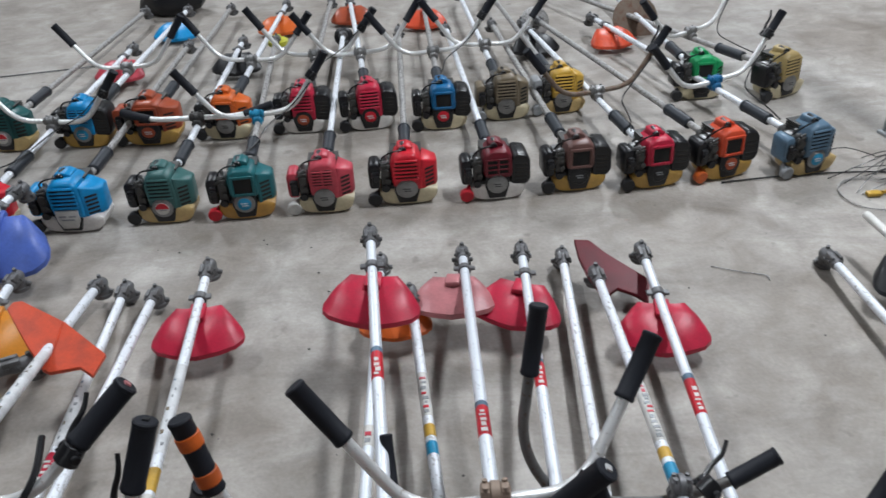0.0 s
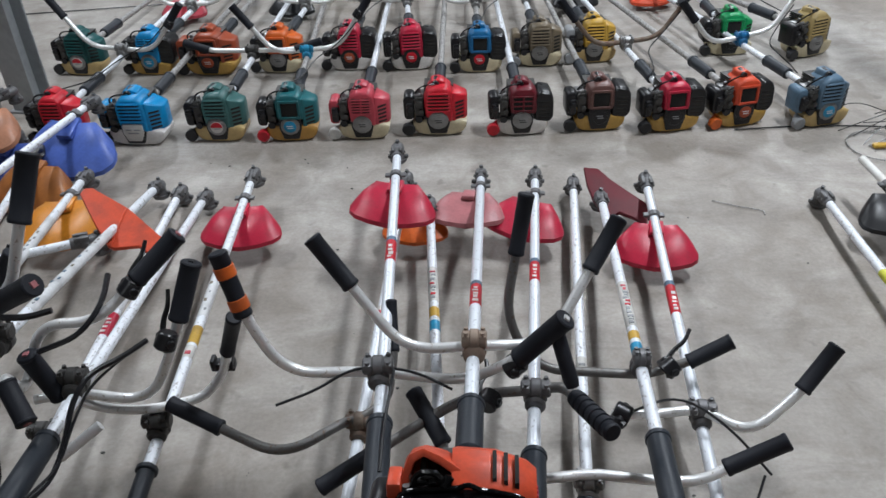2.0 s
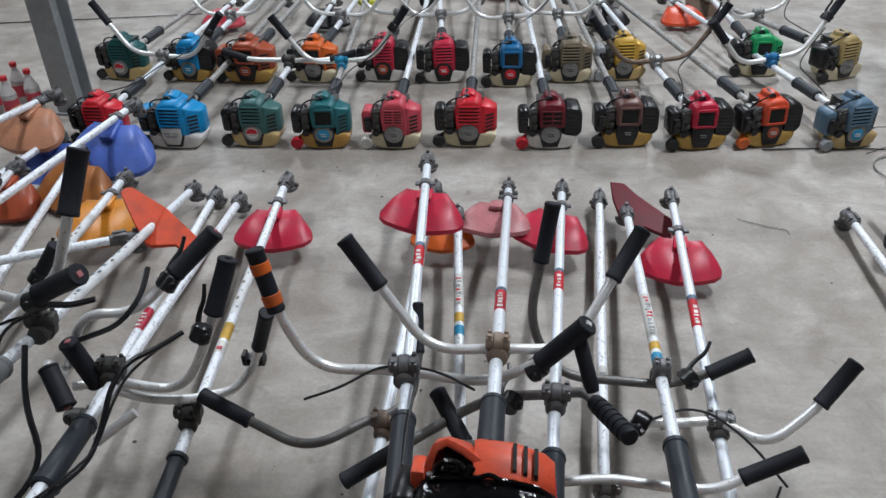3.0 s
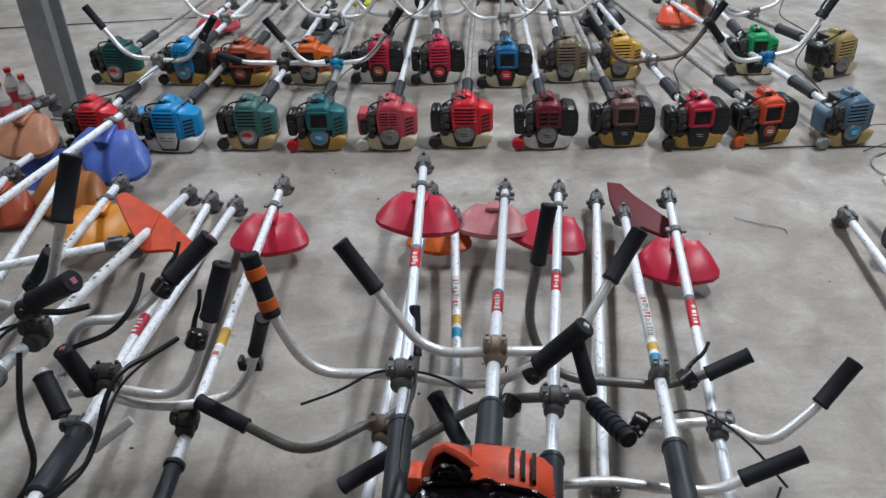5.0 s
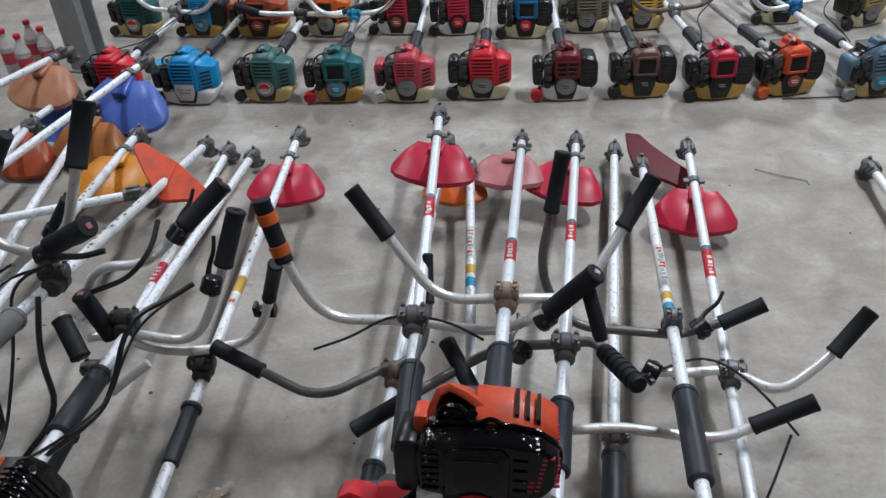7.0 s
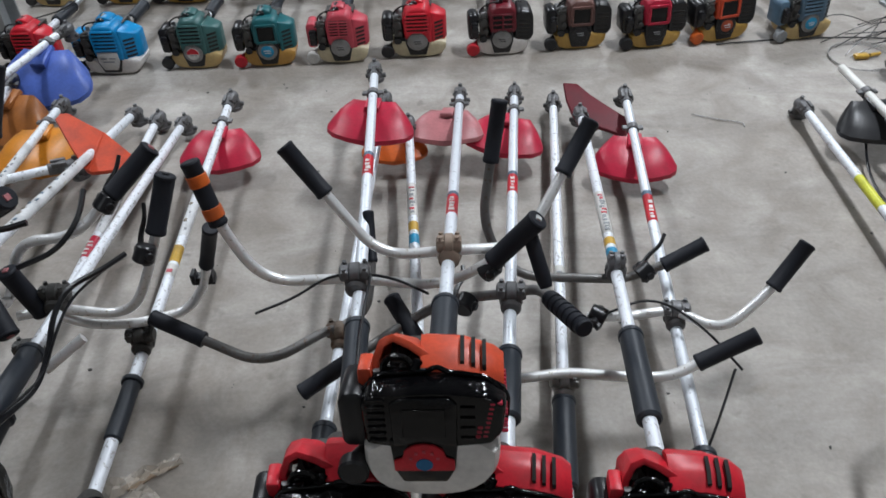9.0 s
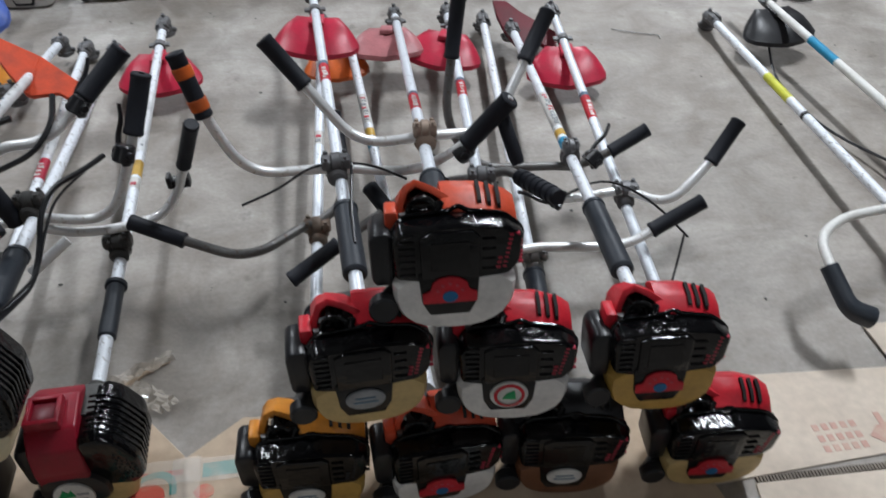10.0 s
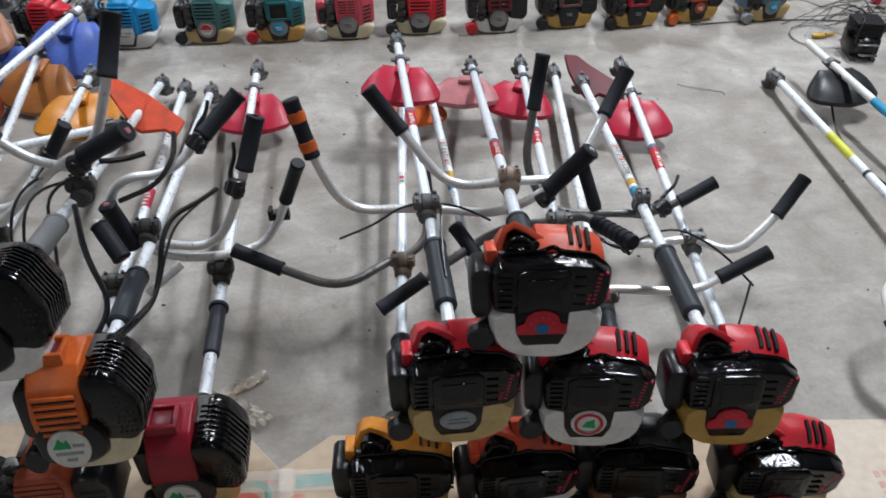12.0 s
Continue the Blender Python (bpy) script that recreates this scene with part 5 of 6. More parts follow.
    r, w, L = cutter((-2.25, 1.15, 0.28), (-1.76, 2.66, 0.235), "used brush cutter with peach guard in the heap", HEAP)
    engine_old(r, "orange", "yellowed", "grey", "black", "slats")
    shaft(r, L, ALU_OLD, (0.27, 0.45))
    guard(r, L, "helmet", "peach", 0.09, pitch=16, size=1.25, label="faded peach plastic blade guard")
    generic_bar(r, 0.62, CHROME, DARK_MET)
    r, w, L = cutter((-2.05, 0.95, 0.118), (-1.72, 2.54, 0.12), "used brush cutter with dark blue guard in the heap", HEAP)
    engine_old(r, "midblue", "yellowed", "grey", "black", "slats")
    shaft(r, L, ALU_OLD, (0.27, 0.45))
    guard(r, L, "helmet", "heapblue", 0.02, pitch=16, size=1.2, label="dark blue plastic blade guard")
    r, w, L = cutter((-2.1, 1.22, 0.26), (-1.14, 1.77, 0.17), "loose bare shaft across the heap with its engine", HEAP)
    engine_old(r, "grey", "yellowed", "grey", "black", "window")
    shaft(r, L, ALU_OLD, (0.27, 0.45), gear=True)


def heap_cables():
    rnd = random.Random(21)
    for k in range(3):
        x0 = -1.06 + 0.05 * k * rnd.uniform(0.5, 1.2)
        root = tagged(new("loose_cable"), "loose black throttle cable drooping over the heap", "cable", "cables on the heap")
        pts = [(x0, 1.12 + rnd.uniform(-.04, .04), 0.40 + rnd.uniform(-.06, .08)), (x0 - 0.05 + rnd.uniform(-.06, .06), 1.02, 0.44), (x0 + rnd.uniform(-.08, .05), 0.92, 0.36), (x0 + rnd.uniform(-.05, .08), 0.80, 0.25), (x0 - 0.02, 0.70, 0.27)]
        tube_part("cable", pts, 0.0035, BLACK, root, "", 0.06, 6)


COL.update({"heapblue": (0.085, 0.15, 0.50), "brownorange": (0.36, 0.13, 0.035), "peach": (0.48, 0.22, 0.13)})
build_heap()
heap_cables()


# ---- two machines lying apart, with loop handle and black guard ----
def build_apart():
    r, w, L = cutter((1.002, 0.28, 0.135), (1.038, 2.114, 0.052), "brush cutter with yellow shaft label and red handle clamp", "")
    engine_old(r, "yellow", "cream", "grey", "black", "slats")
    shaft(r, L, ALU_OLD, None, stickers=[("lime", 1.25, 1.40), ("black", 1.15, 1.165)])
    inv = w.inverted()
    tube_part("loop_handle", [inv @ Vector(p) for p in [(1.25, 0.95, 0.17), (1.02, 0.925, 0.185), (0.80, 0.90, 0.185), (0.722, 0.85, 0.18), (0.712, 0.765, 0.165)]], 0.0105, WHITE_PAINT, r, "white bent handle tube", 0.06, 12)
    bm = bmesh.new()
    a, b, c = (inv @ Vector(p) for p in ((0.709, 0.775, 0.168), (0.722, 0.69, 0.125), (0.765, 0.672, 0.112)))
    add_tube(bm, rounded([a, b, c], 0.03), lambda k: 0.019 + 0.004 * k, 14)
    part("grip", bm, SLEEVE, r, "dark grey moulded pistol grip")
    c = clamp(r, Matrix.Translation((0, (inv @ Vector((1.0, 0.925, 0.15))).y, 0.02)), paint("crimson"), 0.034, "red plastic handle clamp")
    cable(r, w, [(1.0, 0.90, 0.13), (0.98, 0.80, 0.09), (1.0, 0.7, 0.10), (1.0, 0.58, 0.14)], 0.006)
    r, w, L = cutter((1.280, 0.40, 0.118), (1.160, 2.20, 0.145), "brush cutter with blue shaft label and black guard", "")
    engine_old(r, "blue", "cream", "grey", "black", "slats")
    shaft(r, L, WHITE_PAINT, (0.27, 0.45), stickers=[("cyanlogo", 1.22, 1.36)], gear=False)
    guard(r, L, "helmet", "black", 0.20, label="glossy black shell-shaped blade guard")
    cable(r, w, [(1.16, 1.95, 0.07), (1.10, 1.75, 0.012), (1.12, 1.45, 0.012), (1.20, 1.2, 0.05), (1.2, 0.95, 0.12)], 0.004)
    inv = w.inverted()
    tube_part("loop_handle", [inv @ Vector(p) for p in [(1.06, 0.99, 0.16), (1.19, 1.02, 0.185), (1.40, 1.02, 0.19), (1.47, 0.95, 0.19)]], 0.0105, BLACK, r, "black bent handle tube", 0.06, 12)


build_apart()

# ---- the two rows behind ----
ROW1 = "front row of used brush cutters"
ROW2 = "second row of used brush cutters"


def build_rows():
    rows1 = [
        # x, y, shaft dx, cover, tank, badge, cap, face, filter, side, label
        (-1.645, 2.695, 0.12, "red", "cream", "grey", "black", "slats", "black", "red", "used brush cutter with faded red cover"),
        (-1.3375, 2.675, 0.10, "blue", "white", "white", "black", "slats", "blue", "blue", "used brush cutter with bright blue cover and white badge"),
        (-1.024, 2.69, 0.06, "green_teal", "yellowed", "redwhite", "black", "slats", "black", "green_teal", "used brush cutter with grey-green cover, red and white badge"),
        (-0.7445, 2.68, -0.05, "teal", "amber", "cyan", "red", "window", "black", "teal", "used brush cutter with teal cover, amber tank and red cap"),
        (-0.4715, 2.68, 0.02, "pink", "cream", "grey", "white", "dots", "pink", "pink", "used brush cutter with pinkish red pierced cover"),
        (-0.1855, 2.70, 0.02, "red", "cream", "grey", "black", "slats", "black", "red", "used brush cutter with red slatted cover"),
        (0.1285, 2.685, -0.05, "maroon", "white", "grey", "red", "grid", "black", "black", "used brush cutter with maroon grille and red cap"),
        (0.4195, 2.705, -0.10, "brownred", "ochre", "black", "black", "window", "black", "black", "used brush cutter with brown open cover and amber tank"),
        (0.696, 2.685, -0.22, "crimson", "ochre", "black", "black", "window", "black", "black", "used brush cutter with small red cover and amber tank"),
        (0.9615, 2.715, -0.40, "redorange", "ochre", "orange", "orange", "window", "black", "black", "used brush cutter with orange cover and rust-red badge"),
        (1.266, 2.70, -0.42, "bluegrey", "yellowed", "cyan", "grey", "slats", "bluegrey", "bluegrey", "used brush cutter with dusty blue-grey cover"),
    ]
    for i, (x, y, dx, col, tank, mark, cap, face, filt, side, label) in enumerate(rows1):
        r, w, L = cutter((x, y, 0.108), (x + dx, y + 1.66, 0.10), label, ROW1)
        engine_old(r, col, tank, mark, cap, face, filt, side, {1: 1.12, 5: 1.06, 0: 0.95}.get(i, 1.0))
        shaft(r, L, TAN_TUBE if i % 2 else ALU_OLD, (0.26, 0.42), sleeve_mat=SLEEVE)
        if i == 0:
            generic_bar(r, 0.66, CHROME, GREY_MET, swing=-4)
        elif i == 2:
            generic_bar(r, 0.60, CHROME, DARK_MET, up=0.03, half=0.18, wide=0.30, lever_on=False)
        elif i == 3:
            generic_bar(r, 0.60, CHROME, paint("cyanlogo"), swing=3)
        elif i == 8:
            generic_bar(r, 0.60, RUST, GREY_MET, swing=3)
        elif i == 10:
            generic_bar(r, 0.62, CHROME, paint("midblue"), swing=6)
        gk = {0: "pinkish", 2: "black", 8: "black", 10: "redorange"}.get(i, "")
        if gk:
            guard(r, L, "helmet", "pink" if gk == "pinkish" else gk, 0.16)
        if i == 3:
            disc_head(r, L, paint("lime"), 0.055, "yellow-green line trimmer head")
        elif i == 4:
            disc_head(r, L, BLACK, 0.05, "small black cutting head", 70)
        elif i == 9:
            disc_head(r, L, TAN_TUBE, 0.08, "round grey cutting disc", 70)
    rows2 = [
        (-1.8235, 3.387, 0.20, "dkteal", "yellowed", "redwhite", "black", "slats", "black", "dkteal", "used brush cutter with dark teal cover", 0),
        (-1.4945, 3.371, 0.12, "blue", "ochre", "cyan", "black", "dots", "black", "black", "used brush cutter with blue cover and black silencer", 1),
        (-1.2215, 3.35, 0.10, "rust", "ochre", "orange", "black", "window", "rust", "rust", "large used brush cutter with brick-orange cover", 0),
        (-0.9105, 3.355, 0.11, "orange", "cream", "grey", "black", "window", "black", "orange", "used brush cutter with orange open cover", 1),
        (-0.5905, 3.366, 0.05, "crimson", "white", "orange", "black", "slats", "black", "black", "used brush cutter with crimson cover and white tank", 1),
        (-0.314, 3.352, -0.12, "crimson", "white", "red", "black", "slats", "black", "black", "used brush cutter with crimson cover and red badge", 1),
        (-0.014, 3.304, 0.0, "midblue", "cream", "red", "black", "window", "black", "black", "used brush cutter with blue cover and red badge", 1),
        (0.255, 3.356, -0.05, "brown", "cream", "grey", "grey", "slats", "brown", "brown", "used brush cutter with dusty brown cover", 1),
        (0.499, 3.382, -0.12, "yellow", "yellowed", "grey", "grey", "slats", "grey", "yellow", "used brush cutter with yellow cover", 0),
        (1.114, 3.43, -0.06, "green", "cream", "black", "black", "window", "black", "green", "used brush cutter with bright green cover", 0),
        (1.476, 3.394, -0.75, "tan", "cream", "grey", "black", "slats", "black", "tan", "used brush cutter with tan cover and cream tank", 1),
    ]
    guards2 = {1: "blue", 3: "orange", 5: "rust", 6: "redorange"}
    for i, (x, y, dx, col, tank, mark, cap, face, filt, side, label, bar) in enumerate(rows2):
        r, w, L = cutter((x, y, 0.108), (x + dx, y + 1.66, 0.09), label, ROW2)
        engine_old(r, col, tank, mark, cap, face, filt, side, {2: 1.16, 10: 1.06}.get(i, 1.0))
        shaft(r, L, ALU_OLD if i % 2 else TAN_TUBE, (0.26, 0.42), sleeve_mat=SLEEVE)
        if bar:
            generic_bar(r, 0.60, CHROME, GREY_MET, swing=(-3, 2, 4, -2)[i % 4], lever_on=i % 2 == 0)
        if i == 9:
            disc_head(r, 0.90, RUST, 0.12, "round brown cutting disc", 62)
        if i in guards2:
            guard(r, L, "helmet", guards2[i], 0.10 if i == 5 else 0.22)


build_rows()

column(1.75, 2.94, 12, "grey painted steel H column on the floor")
column(-1.90, 3.05, -8, "grey painted steel H column on the floor")


# ---- cardboard under the stack ----
def sheet(name, outline, z, mat, parent=None, label="", thick=0.004):
    bm = bmesh.new()
    add_prism(bm, outline, z, z + thick, 0.0008, 1, "z")
    ob = new(name, finish(bm, name, mat, False))
    if parent:
        ob.parent = parent
        if label:
            ob["label"] = label
    else:
        tagged(ob, label, "cardboard", "cardboard sheets")
    return ob


CARD = surface("cardboard", (0.47, 0.36, 0.26), 0.8, wear=0.4, dirt=(0.38, 0.28, 0.20), scale=6, bump=0.1)
CARD_PALE = surface("pale cardboard", (0.60, 0.51, 0.42), 0.75, wear=0.4, dirt=(0.50, 0.41, 0.33), scale=6, bump=0.1)


def build_cardboard():
    a = sheet("cardboard_sheet", [(0.30, 0.67), (0.83, 0.628), (0.82, 0.44), (0.44, 0.425), (0.30, 0.42)], 0.0, CARD_PALE, None, "flattened pale cardboard with faded red print")
    b = sheet("cardboard_sheet", [(0.426, 0.412), (0.80, 0.398), (0.70, 0.24), (0.40, 0.235)], 0.0, CARD_PALE, None, "flattened pale cardboard flap")
    c = sheet("cardboard_sheet", [(0.824, 0.746), (1.3, 0.72), (1.3, 0.30), (0.86, 0.30), (0.83, 0.46)], 0.004, CARD_PALE, None, "flattened pale cardboard sheet under a brush cutter")
    d = sheet("cardboard_sheet", [(-0.607, 0.62), (-0.50, 0.70), (-0.30, 0.68), (0.30, 0.66), (0.39, 0.23), (-0.50, 0.23), (-0.60, 0.52)], 0.004, CARD, None, "flattened brown cardboard box under the stack")
    e = sheet("cardboard_sheet", [(-1.25, 0.80), (-0.72, 0.77), (-0.673, 0.711), (-0.607, 0.63), (-0.595, 0.50), (-0.57, 0.42), (-0.6, 0.2), (-1.25, 0.2)], 0.0, CARD, None, "flattened cardboard with red and teal print and clear tape")
    teal = surface("teal print", (0.05, 0.26, 0.23), 0.45, wear=0.6, dirt=(0.42, 0.35, 0.26), scale=30)
    redp = surface("red print", (0.50, 0.09, 0.06), 0.45, wear=0.85, dirt=(0.46, 0.30, 0.2), scale=30)

    def blob(cx, cy, rx, ry, n=14, ph=0.0):
        return [(cx + rx * math.cos(2 * math.pi * i / n + ph) * (1 + 0.08 * math.sin(3 * i)), cy + ry * math.sin(2 * math.pi * i / n + ph)) for i in range(n)]
    for cx, cy in ((-0.665, 0.55), (-0.66, 0.43), (-0.785, 0.49)):
        sheet("print_mark", blob(cx, cy, 0.030, 0.026), 0.004, redp, e, "faded red print")
        bm = bmesh.new()
        n = 26
        seq = [2 * math.pi * k / n for k in range(int(n * 0.8))]
        lo_in, lo_out = [], []
        for q in seq:
            wob = 1 + 0.10 * math.sin(3 * q + cx * 40)
            lo_in.append((cx + 0.041 * wob * math.cos(q), cy + 0.038 * wob * math.sin(q)))
            lo_out.append((cx + 0.055 * wob * math.cos(q), cy + 0.051 * wob * math.sin(q)))
        add_prism(bm, lo_out + lo_in[::-1], 0.004, 0.0047, 0, 1, "z")
        part("print_mark", bm, teal, e, "faded teal print")
    for y in (0.595, 0.475):
        bm = bmesh.new()
        add_box(bm, (-0.75, y - 0.006, 0.004), (-0.605, y + 0.006, 0.0046))
        part("print_mark", bm, redp, e, "faded red print")
    sheet("print_mark", blob(-0.565, 0.545, 0.018, 0.016), 0.008, redp, d, "faded red print", 0.0008)
    bm = bmesh.new()
    add_box(bm, (-0.57, 0.575, 0.008), (-0.46, 0.605, 0.0088))
    part("print_mark", bm, teal, d, "faded teal print")
    # pale red print on the large sheet: two rows of bars and an animal-like outline reduced to an oval with bars
    pr = surface("pale red print", (0.54, 0.33, 0.27), 0.8, wear=0.6, dirt=(0.58, 0.47, 0.38), scale=40)
    for j, y in enumerate((0.50, 0.475, 0.452)):
        for i in range(5):
            bm = bmesh.new()
            add_box(bm, (0.585 + i * 0.019, y, 0.004), (0.597 + i * 0.019, y + 0.015, 0.0047))
            part("print_mark", bm, pr, a, "faded red lettering bar")
    sheet("print_mark", blob(0.745, 0.475, 0.055, 0.026), 0.004, pr, a, "faded red oval print", 0.0008)
    for x in (0.725, 0.765):
        bm = bmesh.new()
        add_box(bm, (x - 0.006, 0.495, 0.004), (x + 0.006, 0.525, 0.0047))
        part("print_mark", bm, pr, a)
    edge = surface("corrugated edge", (0.20, 0.17, 0.14), 0.9)
    bm = bmesh.new()
    for i in range(60):
        x = 0.43 + i * 0.0063
        add_box(bm, (x, 0.412 - 0.00022 * i * 0.9, 0.0), (x + 0.004, 0.424 - 0.0002 * i * 0.9, 0.0055))
    part("torn_edge", bm, edge, a, "torn corrugated edge")
    lab = surface("white label", (0.66, 0.66, 0.64), 0.6, wear=0.3, dirt=(0.45, 0.43, 0.4))
    bm = bmesh.new()
    add_box(bm, (-0.145, 0.315, 0.008), (-0.04, 0.40, 0.0088))
    lb = part("paper_label", bm, lab, d, "white shipping label with dark bars")
    for x, y, w, h in ((-0.13, 0.36, 0.015, 0.03), (-0.075, 0.355, 0.012, 0.03), (-0.13, 0.335, 0.06, 0.006)):
        bm = bmesh.new()
        add_box(bm, (x, y, 0.0088), (x + w, y + h, 0.0094))
        part("lettering_bar", bm, paint("black"), lb)
    dk = surface("dark print", (0.075, 0.060, 0.055), 0.45, wear=0.5, dirt=(0.16, 0.12, 0.10), scale=14)
    sheet("print_mark", [(0.165, 0.235), (0.372, 0.242), (0.362, 0.350), (0.30, 0.385), (0.19, 0.375)], 0.008, dk, d, "dark printed panel", 0.0008)
    sheet("print_mark", blob(0.25, 0.295, 0.045, 0.026), 0.009, redp, d, "faded red print", 0.0008)
    sheet("print_mark", blob(-0.25, 0.36, 0.024, 0.022), 0.008, teal, d, "faded teal print", 0.0008)
    sheet("print_mark", blob(0.03, 0.36, 0.05, 0.02), 0.008, redp, d, "faded red print", 0.0008)
    clear, nt, p = material("clear tape")
    p.inputs["Base Color"].default_value = (0.8, 0.76, 0.7, 1)
    p.inputs["Roughness"].default_value, p.inputs["Alpha"].default_value = 0.12, 0.28
    for (x0, y0), (x1, y1), wd in (((-0.60, 0.62), (-0.585, 0.23), 0.025), ((-0.78, 0.60), (-0.46, 0.585), 0.025), ((0.13, 0.40), (0.15, 0.23), 0.03)):
        bm = bmesh.new()
        dv = (Vector((x1, y1)) - Vector((x0, y0)))
        nv = Vector((-dv.y, dv.x)).normalized() * wd
        rnd2 = random.Random(int(1000 * wd + 10 * x0))
        prev = None
        for k in range(13):
            c0 = Vector((x0, y0)) + dv * k / 12
            z = 0.0105 + rnd2.uniform(0, 0.003)
            cur = (bm.verts.new((c0.x + nv.x, c0.y + nv.y, z)), bm.verts.new((c0.x, c0.y, z + rnd2.uniform(-0.001, 0.002))), bm.verts.new((c0.x - nv.x, c0.y - nv.y, z)))
            if prev:
                bm.faces.new((prev[0], prev[1], cur[1], cur[0]))
                bm.faces.new((prev[1], prev[2], cur[2], cur[1]))
            prev = cur
        part("tape_strip", finish(bm, "tape_strip", clear, False), None, d, "clear packing tape, slightly wrinkled")
    # crumpled clear tape with torn card at the corner
    film, nt, p = material("crumpled film")
    p.inputs["Base Color"].default_value = (0.62, 0.56, 0.48, 1)
    p.inputs["Roughness"].default_value, p.inputs["Alpha"].default_value = 0.08, 0.5
    p.inputs["Specular IOR Level"].default_value = 0.8
    rnd = random.Random(4)
    for cx, cy, lx, ly, turn, label in ((-0.715, 0.845, 0.075, 0.022, 0.5, "crumpled clear tape with torn cardboard on it"), (-0.685, 0.770, 0.060, 0.035, -0.5, "crumpled clear film on the concrete")):
        bm = bmesh.new()
        nx, ny = 12, 5
        rows = []
        for i in range(nx + 1):
            row = []
            for j in range(ny + 1):
                u, v = (i / nx - 0.5) * 2 * lx, (j / ny - 0.5) * 2 * ly * (1 - 0.5 * (i / nx))
                u += rnd.uniform(-0.004, 0.004)
                row.append(bm.verts.new((cx + u * math.cos(turn) - v * math.sin(turn), cy + u * math.sin(turn) + v * math.cos(turn), 0.006 + rnd.uniform(0, 0.020))))
            rows.append(row)
        for a, b in zip(rows, rows[1:]):
            for j in range(ny):
                bm.faces.new((a[j], a[j + 1], b[j + 1], b[j]))
        ob = tagged(new("tape_scrap", finish(bm, "tape_scrap", film, False)), label, "tape scrap", "tape scraps")
    card = bmesh.new()
    add_prism(card, [(-0.760, 0.818), (-0.735, 0.846), (-0.690, 0.868), (-0.655, 0.872), (-0.700, 0.846), (-0.735, 0.815)], 0.0, 0.005, 0.001, 1, "z")
    tagged(new("cardboard_scrap", finish(card, "cardboard_scrap", CARD, False)), "torn strip of brown cardboard under clear tape", "cardboard")



build_cardboard()


# ---- clutter on the floor ----
def build_clutter():
    bm = bmesh.new()
    add_tube(bm, rounded([(0.713, 2.178, 0.004), (0.78, 2.14, 0.005), (0.86, 2.11, 0.004), (0.855, 2.085, 0.004)], 0.02), 0.0018, 6)
    tagged(new("wire_scrap", finish(bm, "wire_scrap", TAN_TUBE)), "thin bent wire lying on the concrete", "wire")
    bm = bmesh.new()
    add_tube(bm, rounded([(0.93, 2.68, 0.006), (1.2, 2.70, 0.006), (1.5, 2.68, 0.006), (1.75, 2.60, 0.006), (2.3, 2.55, 0.006)], 0.2), 0.003, 6)
    tagged(new("power_cord", finish(bm, "power_cord", BLACK)), "black cord running across the concrete floor", "cord")
    bm = bmesh.new()
    add_tube(bm, rounded([(-2.9, 4.22, 0.006), (-2.3, 4.30, 0.006), (-1.75, 4.38, 0.006)], 0.2), 0.0035, 6)
    tagged(new("power_cord", finish(bm, "power_cord", BLACK)), "black cord lying on the concrete floor", "cord")
    rnd = random.Random(11)
    bm = bmesh.new()
    for i in range(42):
        a, rr = rnd.uniform(0, 6.28), rnd.uniform(0.03, 0.24)
        cx, cy = 1.62 + rnd.gauss(0, 0.05), 2.60 + rnd.gauss(0, 0.05)
        p0 = Vector((cx, cy, rnd.uniform(0.01, 0.09)))
        p2 = p0 + Vector((math.cos(a) * rr * 1.4, math.sin(a) * rr, -p0.z + 0.004))
        p1 = (p0 + p2) / 2 + Vector((rnd.uniform(-.05, .05), rnd.uniform(-.05, .05), rnd.uniform(0.01, 0.05)))
        add_tube(bm, rounded([p0, p1, p2], 0.06, 3), 0.0018, 5)
    tagged(new("cable_heap", finish(bm, "cable_heap", BLACK)), "tangled heap of thin black cables on the floor", "cable heap", kind="stuff")
    # a bare engine without its covers
    root = tagged(new("bare_engine"), "bare black engine block without covers on the floor", "engine")
    root.matrix_basis = pose(1.475, 2.345, 0, 0, 0, -10) @ Matrix.Scale(0.82, 4)

    def block(bm):
        add_box(bm, (-0.068, -0.04, 0.02), (-0.006, 0.085, 0.104), 0.016)
        add_box(bm, (0.008, -0.05, 0.02), (0.070, 0.09, 0.110), 0.018)
        add_box(bm, (-0.03, -0.02, 0.03), (0.03, 0.07, 0.10), 0.006)
        add_cyl(bm, (0.06, 0.03, 0.13), (0.098, 0.03, 0.125), 0.026, 0.022, 14, 0.004)
        add_cyl(bm, (-0.06, 0.01, 0.12), (-0.085, 0.01, 0.118), 0.018, 0.022, 12, 0.003)
        add_tube(bm, rounded([(-0.02, 0.02, 0.185), (-0.03, -0.03, 0.195), (-0.06, -0.07, 0.14), (-0.05, -0.06, 0.09)], 0.03), 0.005, 7)
        st = [(0.10, 0.7)]
        for k in range(6):
            z = 0.115 + k * 0.011
            st += [(z, 0.7), (z, 1.0), (z + 0.006, 1.0), (z + 0.006, 0.7)]
        rings = [[bm.verts.new((sx * 0.062 * q, 0.018 + sy * 0.062 * q, z)) for sx, sy in ((-1, -1), (1, -1), (1, 1), (-1, 1))] for z, q in st]
        for a, b in zip(rings, rings[1:]):
            for q in range(4):
                bm.faces.new((a[q], a[(q + 1) % 4], b[(q + 1) % 4], b[q]))
        bm.faces.new(rings[-1])
    bm = bmesh.new()
    block(bm)
    part("engine_block", bm, BLACK, root)
    bm = bmesh.new()
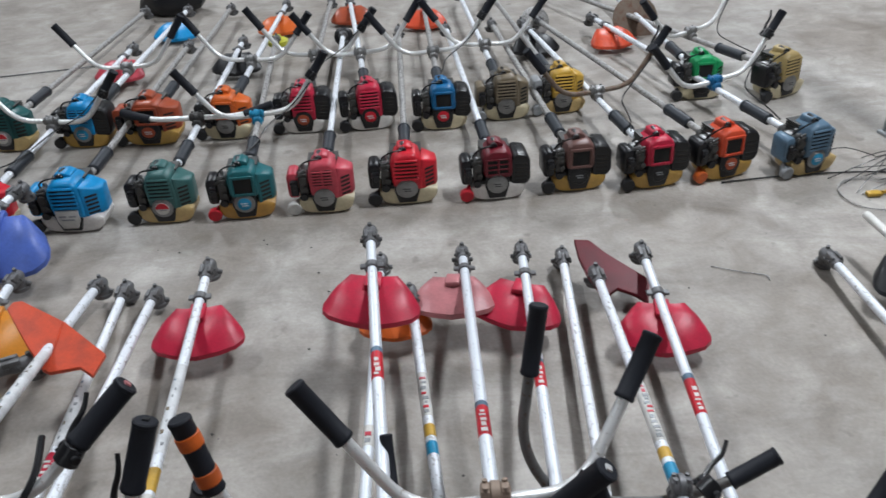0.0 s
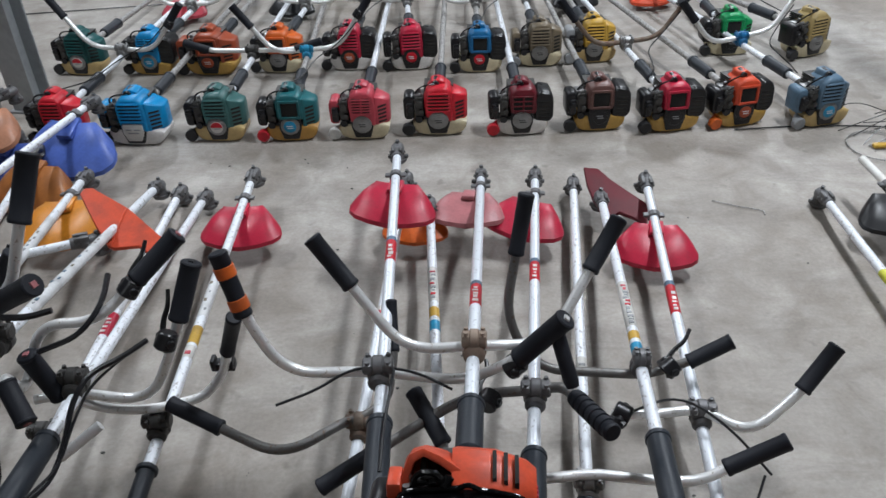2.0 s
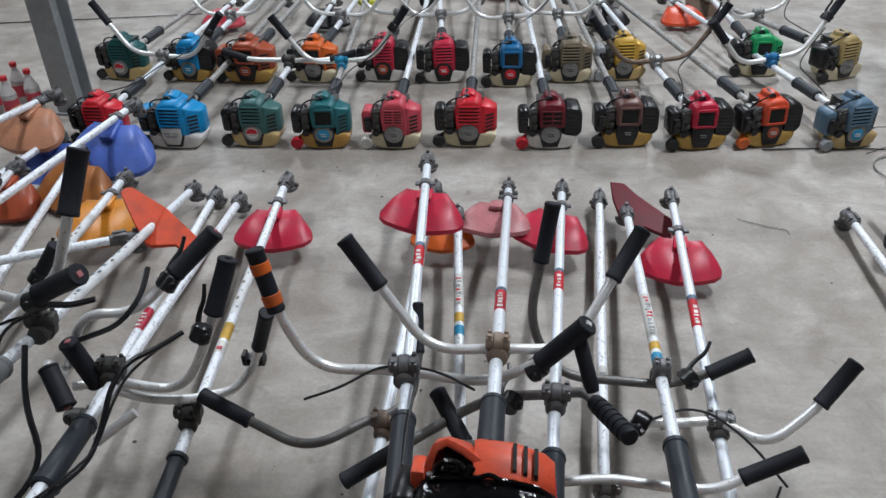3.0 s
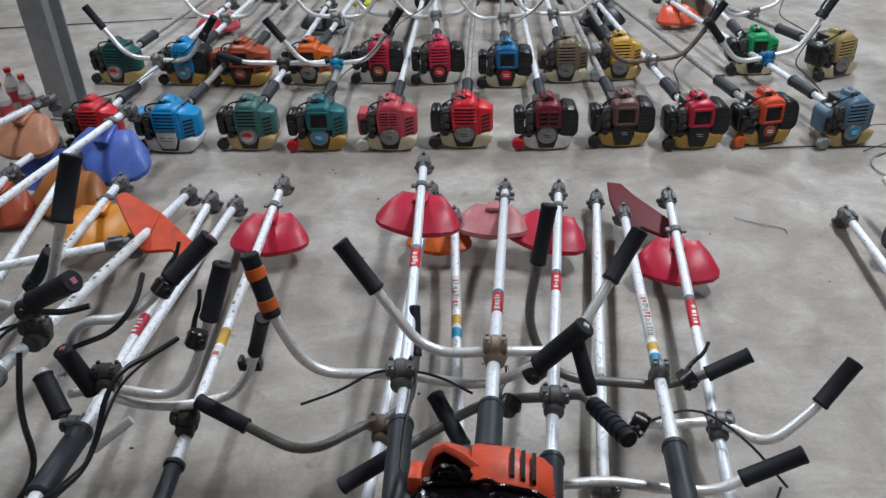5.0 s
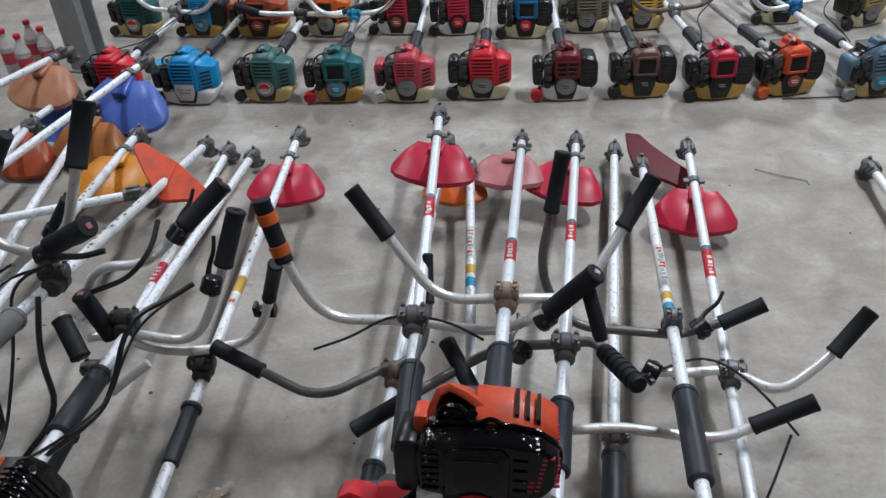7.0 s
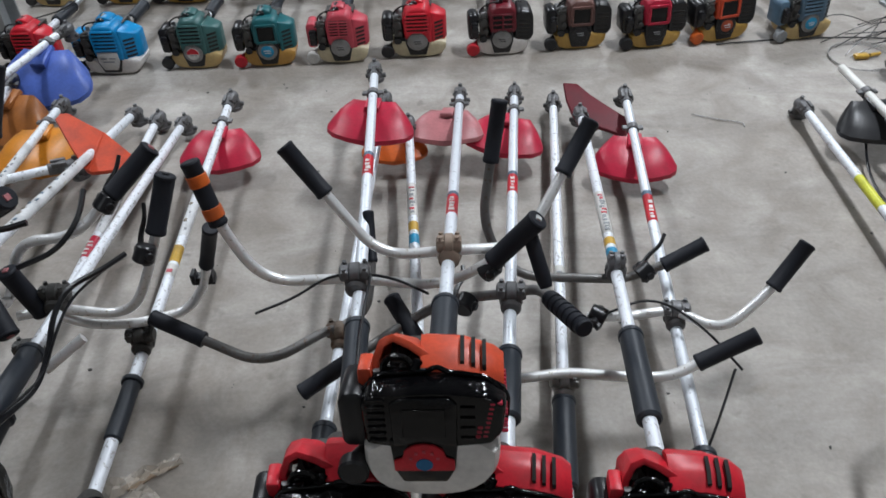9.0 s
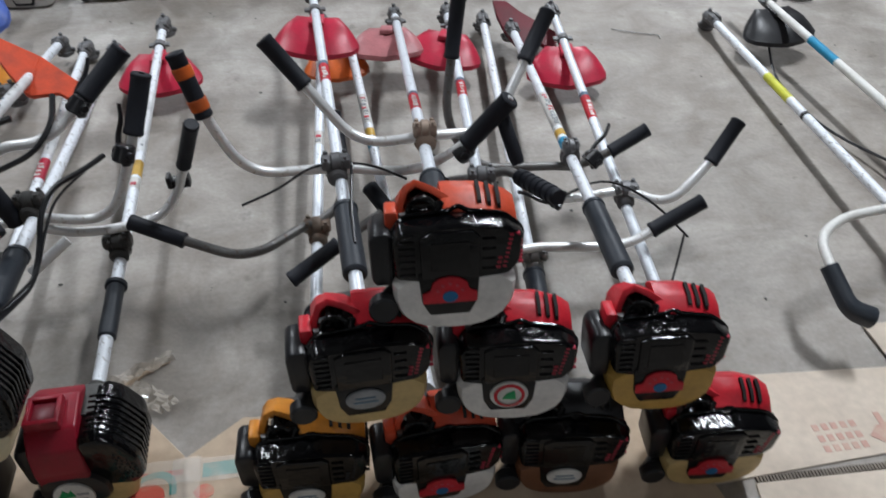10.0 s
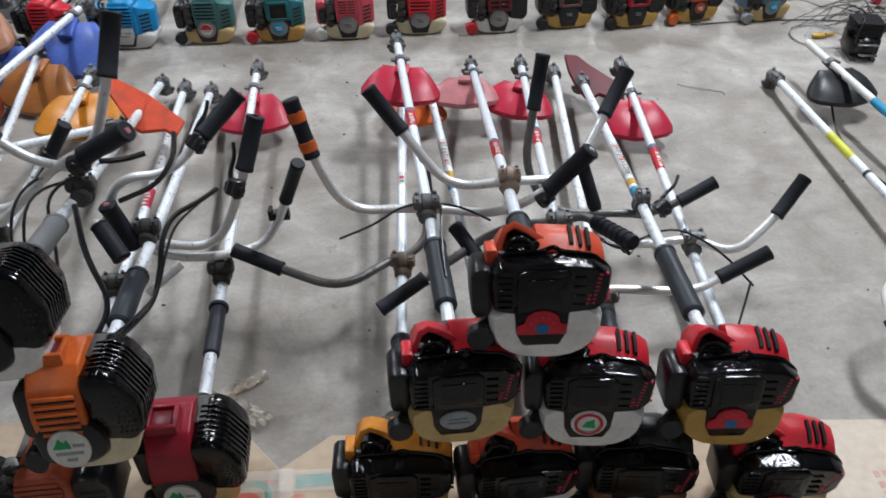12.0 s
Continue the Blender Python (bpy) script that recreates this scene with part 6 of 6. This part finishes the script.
    add_cyl(bm, (0.002, -0.045, 0.068), (0.002, -0.066, 0.068), 0.046, 0.040, 18, 0.004)
    add_cyl(bm, (0.002, -0.066, 0.068), (0.002, -0.080, 0.068), 0.016, 0.012, 12, 0.002)
    part("flywheel", bm, BLACK, root)
    for x in (-0.05, 0.04):
        bm = bmesh.new()
        add_box(bm, (x, -0.06, 0), (x + 0.02, 0.09, 0.02), 0.003)
        part("engine_foot", bm, DARK_MET, root)
    bm = bmesh.new()
    add_box(bm, (-0.03, -0.082, 0.035), (0.055, -0.072, 0.045), 0.002, 1)
    add_box(bm, (-0.045, -0.082, 0.085), (0.05, -0.072, 0.093), 0.002, 1)
    part("bracket", bm, GREY_MET, root)
    bm = bmesh.new()
    for k in range(3):
        rr, cx, cy = 0.105 + 0.008 * k, 1.40 + 0.006 * k, 2.53 - 0.004 * k
        add_tube(bm, [Vector((cx + rr * math.cos(a * 0.2), cy + rr * math.sin(a * 0.2), 0.003 + 0.003 * k)) for a in range(2 * k, 27 + 2 * k)], 0.0014, 5)
    tagged(new("wire_coil", finish(bm, "wire_coil", TAN_TUBE)), "loose coil of thin wire on the concrete", "wire")
    # yellow plug by the cables
    bm = bmesh.new()
    add_box(bm, (1.375, 2.505, 0.003), (1.425, 2.532, 0.018), 0.005)
    add_cyl(bm, (1.43, 2.52, 0.012), (1.47, 2.53, 0.012), 0.007, 0.006, 8)
    tagged(new("cable_plug", finish(bm, "cable_plug", paint("yellow"))), "small yellow plastic plug on the floor", "plug")
    # red brace leaning on the column
    bm = bmesh.new()
    add_box(bm, (-0.018, -0.018, 0), (0.018, 0.018, 1.9), 0.003, 1)
    ob = tagged(new("red_brace", finish(bm, "red_brace", paint("crimson"))), "red painted steel bar leaning beside the column", "steel bar")
    ob.matrix_basis = pose(1.80, 2.84, 0.006, 0, 21, 0)
    grit = bmesh.new()
    rg = random.Random(5)
    for k in range(70):
        x, y, r0 = rg.uniform(-1.6, 1.6), rg.uniform(0.75, 2.6), rg.uniform(0.0012, 0.004)
        b3 = bmesh.new()
        bmesh.ops.create_icosphere(b3, subdivisions=1, radius=r0)
        merge(grit, b3, Matrix.Translation((x, y, r0 * 0.5)) @ Matrix.Diagonal((rg.uniform(0.7, 1.8), 1.0, 0.6, 1)))
    tagged(new("floor_grit", finish(grit, "floor_grit", DARK_MET)), "small dark crumbs of dirt on the concrete", "grit", kind="stuff")
    # another dark engine beyond it
    for x, y, t in ((1.98, 2.86, 30), (1.80, 2.45, 70)):
        root2 = copy_thing(root, pose(x, y, 0, 0, 0, t) @ Matrix.Scale(0.85, 4))
    # bottles with red caps beside the other column
    pet = surface("clear bottle", (0.50, 0.47, 0.46), 0.12, wear=0.4, dirt=(0.30, 0.22, 0.2), coat=0.5)
    for x, y, z in ((-2.06, 3.02, 0), (-2.16, 3.10, 0), (-2.12, 2.94, 0), (-2.22, 3.0, 0)):
        root = tagged(new("plastic_bottle"), "clear plastic bottle with red cap", "bottle", "bottles by the column")
        root.location = (x, y, z)
        part("bottle_body", cached("bottle", lambda bm: (add_cyl(bm, (0, 0, 0), (0, 0, 0.12), 0.032, 0.032, 14, 0.006), add_cyl(bm, (0, 0, 0.12), (0, 0, 0.165), 0.032, 0.013, 14), add_cyl(bm, (0, 0, 0.165), (0, 0, 0.18), 0.012, 0.012, 10)), pet), None, root)
        part("bottle_cap", cached("bcap", lambda bm: add_cyl(bm, (0, 0, 0.178), (0, 0, 0.197), 0.015, 0.015, 12, 0.002), paint("red")), None, root)
        part("bottle_label", cached("blab", lambda bm: add_cyl(bm, (0, 0, 0.05), (0, 0, 0.10), 0.0326, 0.0326, 14), paint("pink")), None, root)
    # dark bag in the far corner of the view
    bm = bmesh.new()
    b2 = bmesh.new()
    bmesh.ops.create_icosphere(b2, subdivisions=3, radius=1.0)
    for v in b2.verts:
        k = 1 + 0.18 * noise.noise(v.co * 2.2) + 0.06 * noise.noise(v.co * 7)
        v.co = Vector((v.co.x * 0.20 * k, v.co.y * 0.13 * k, max(0.0, 0.09 + v.co.z * 0.11 * k)))
    merge(bm, b2)
    ob = tagged(new("black_bag", finish(bm, "black_bag", BLACK)), "slumped black bag on the concrete floor", "bag")
    ob.matrix_basis = pose(-1.52, 5.30, 0)


build_clutter()
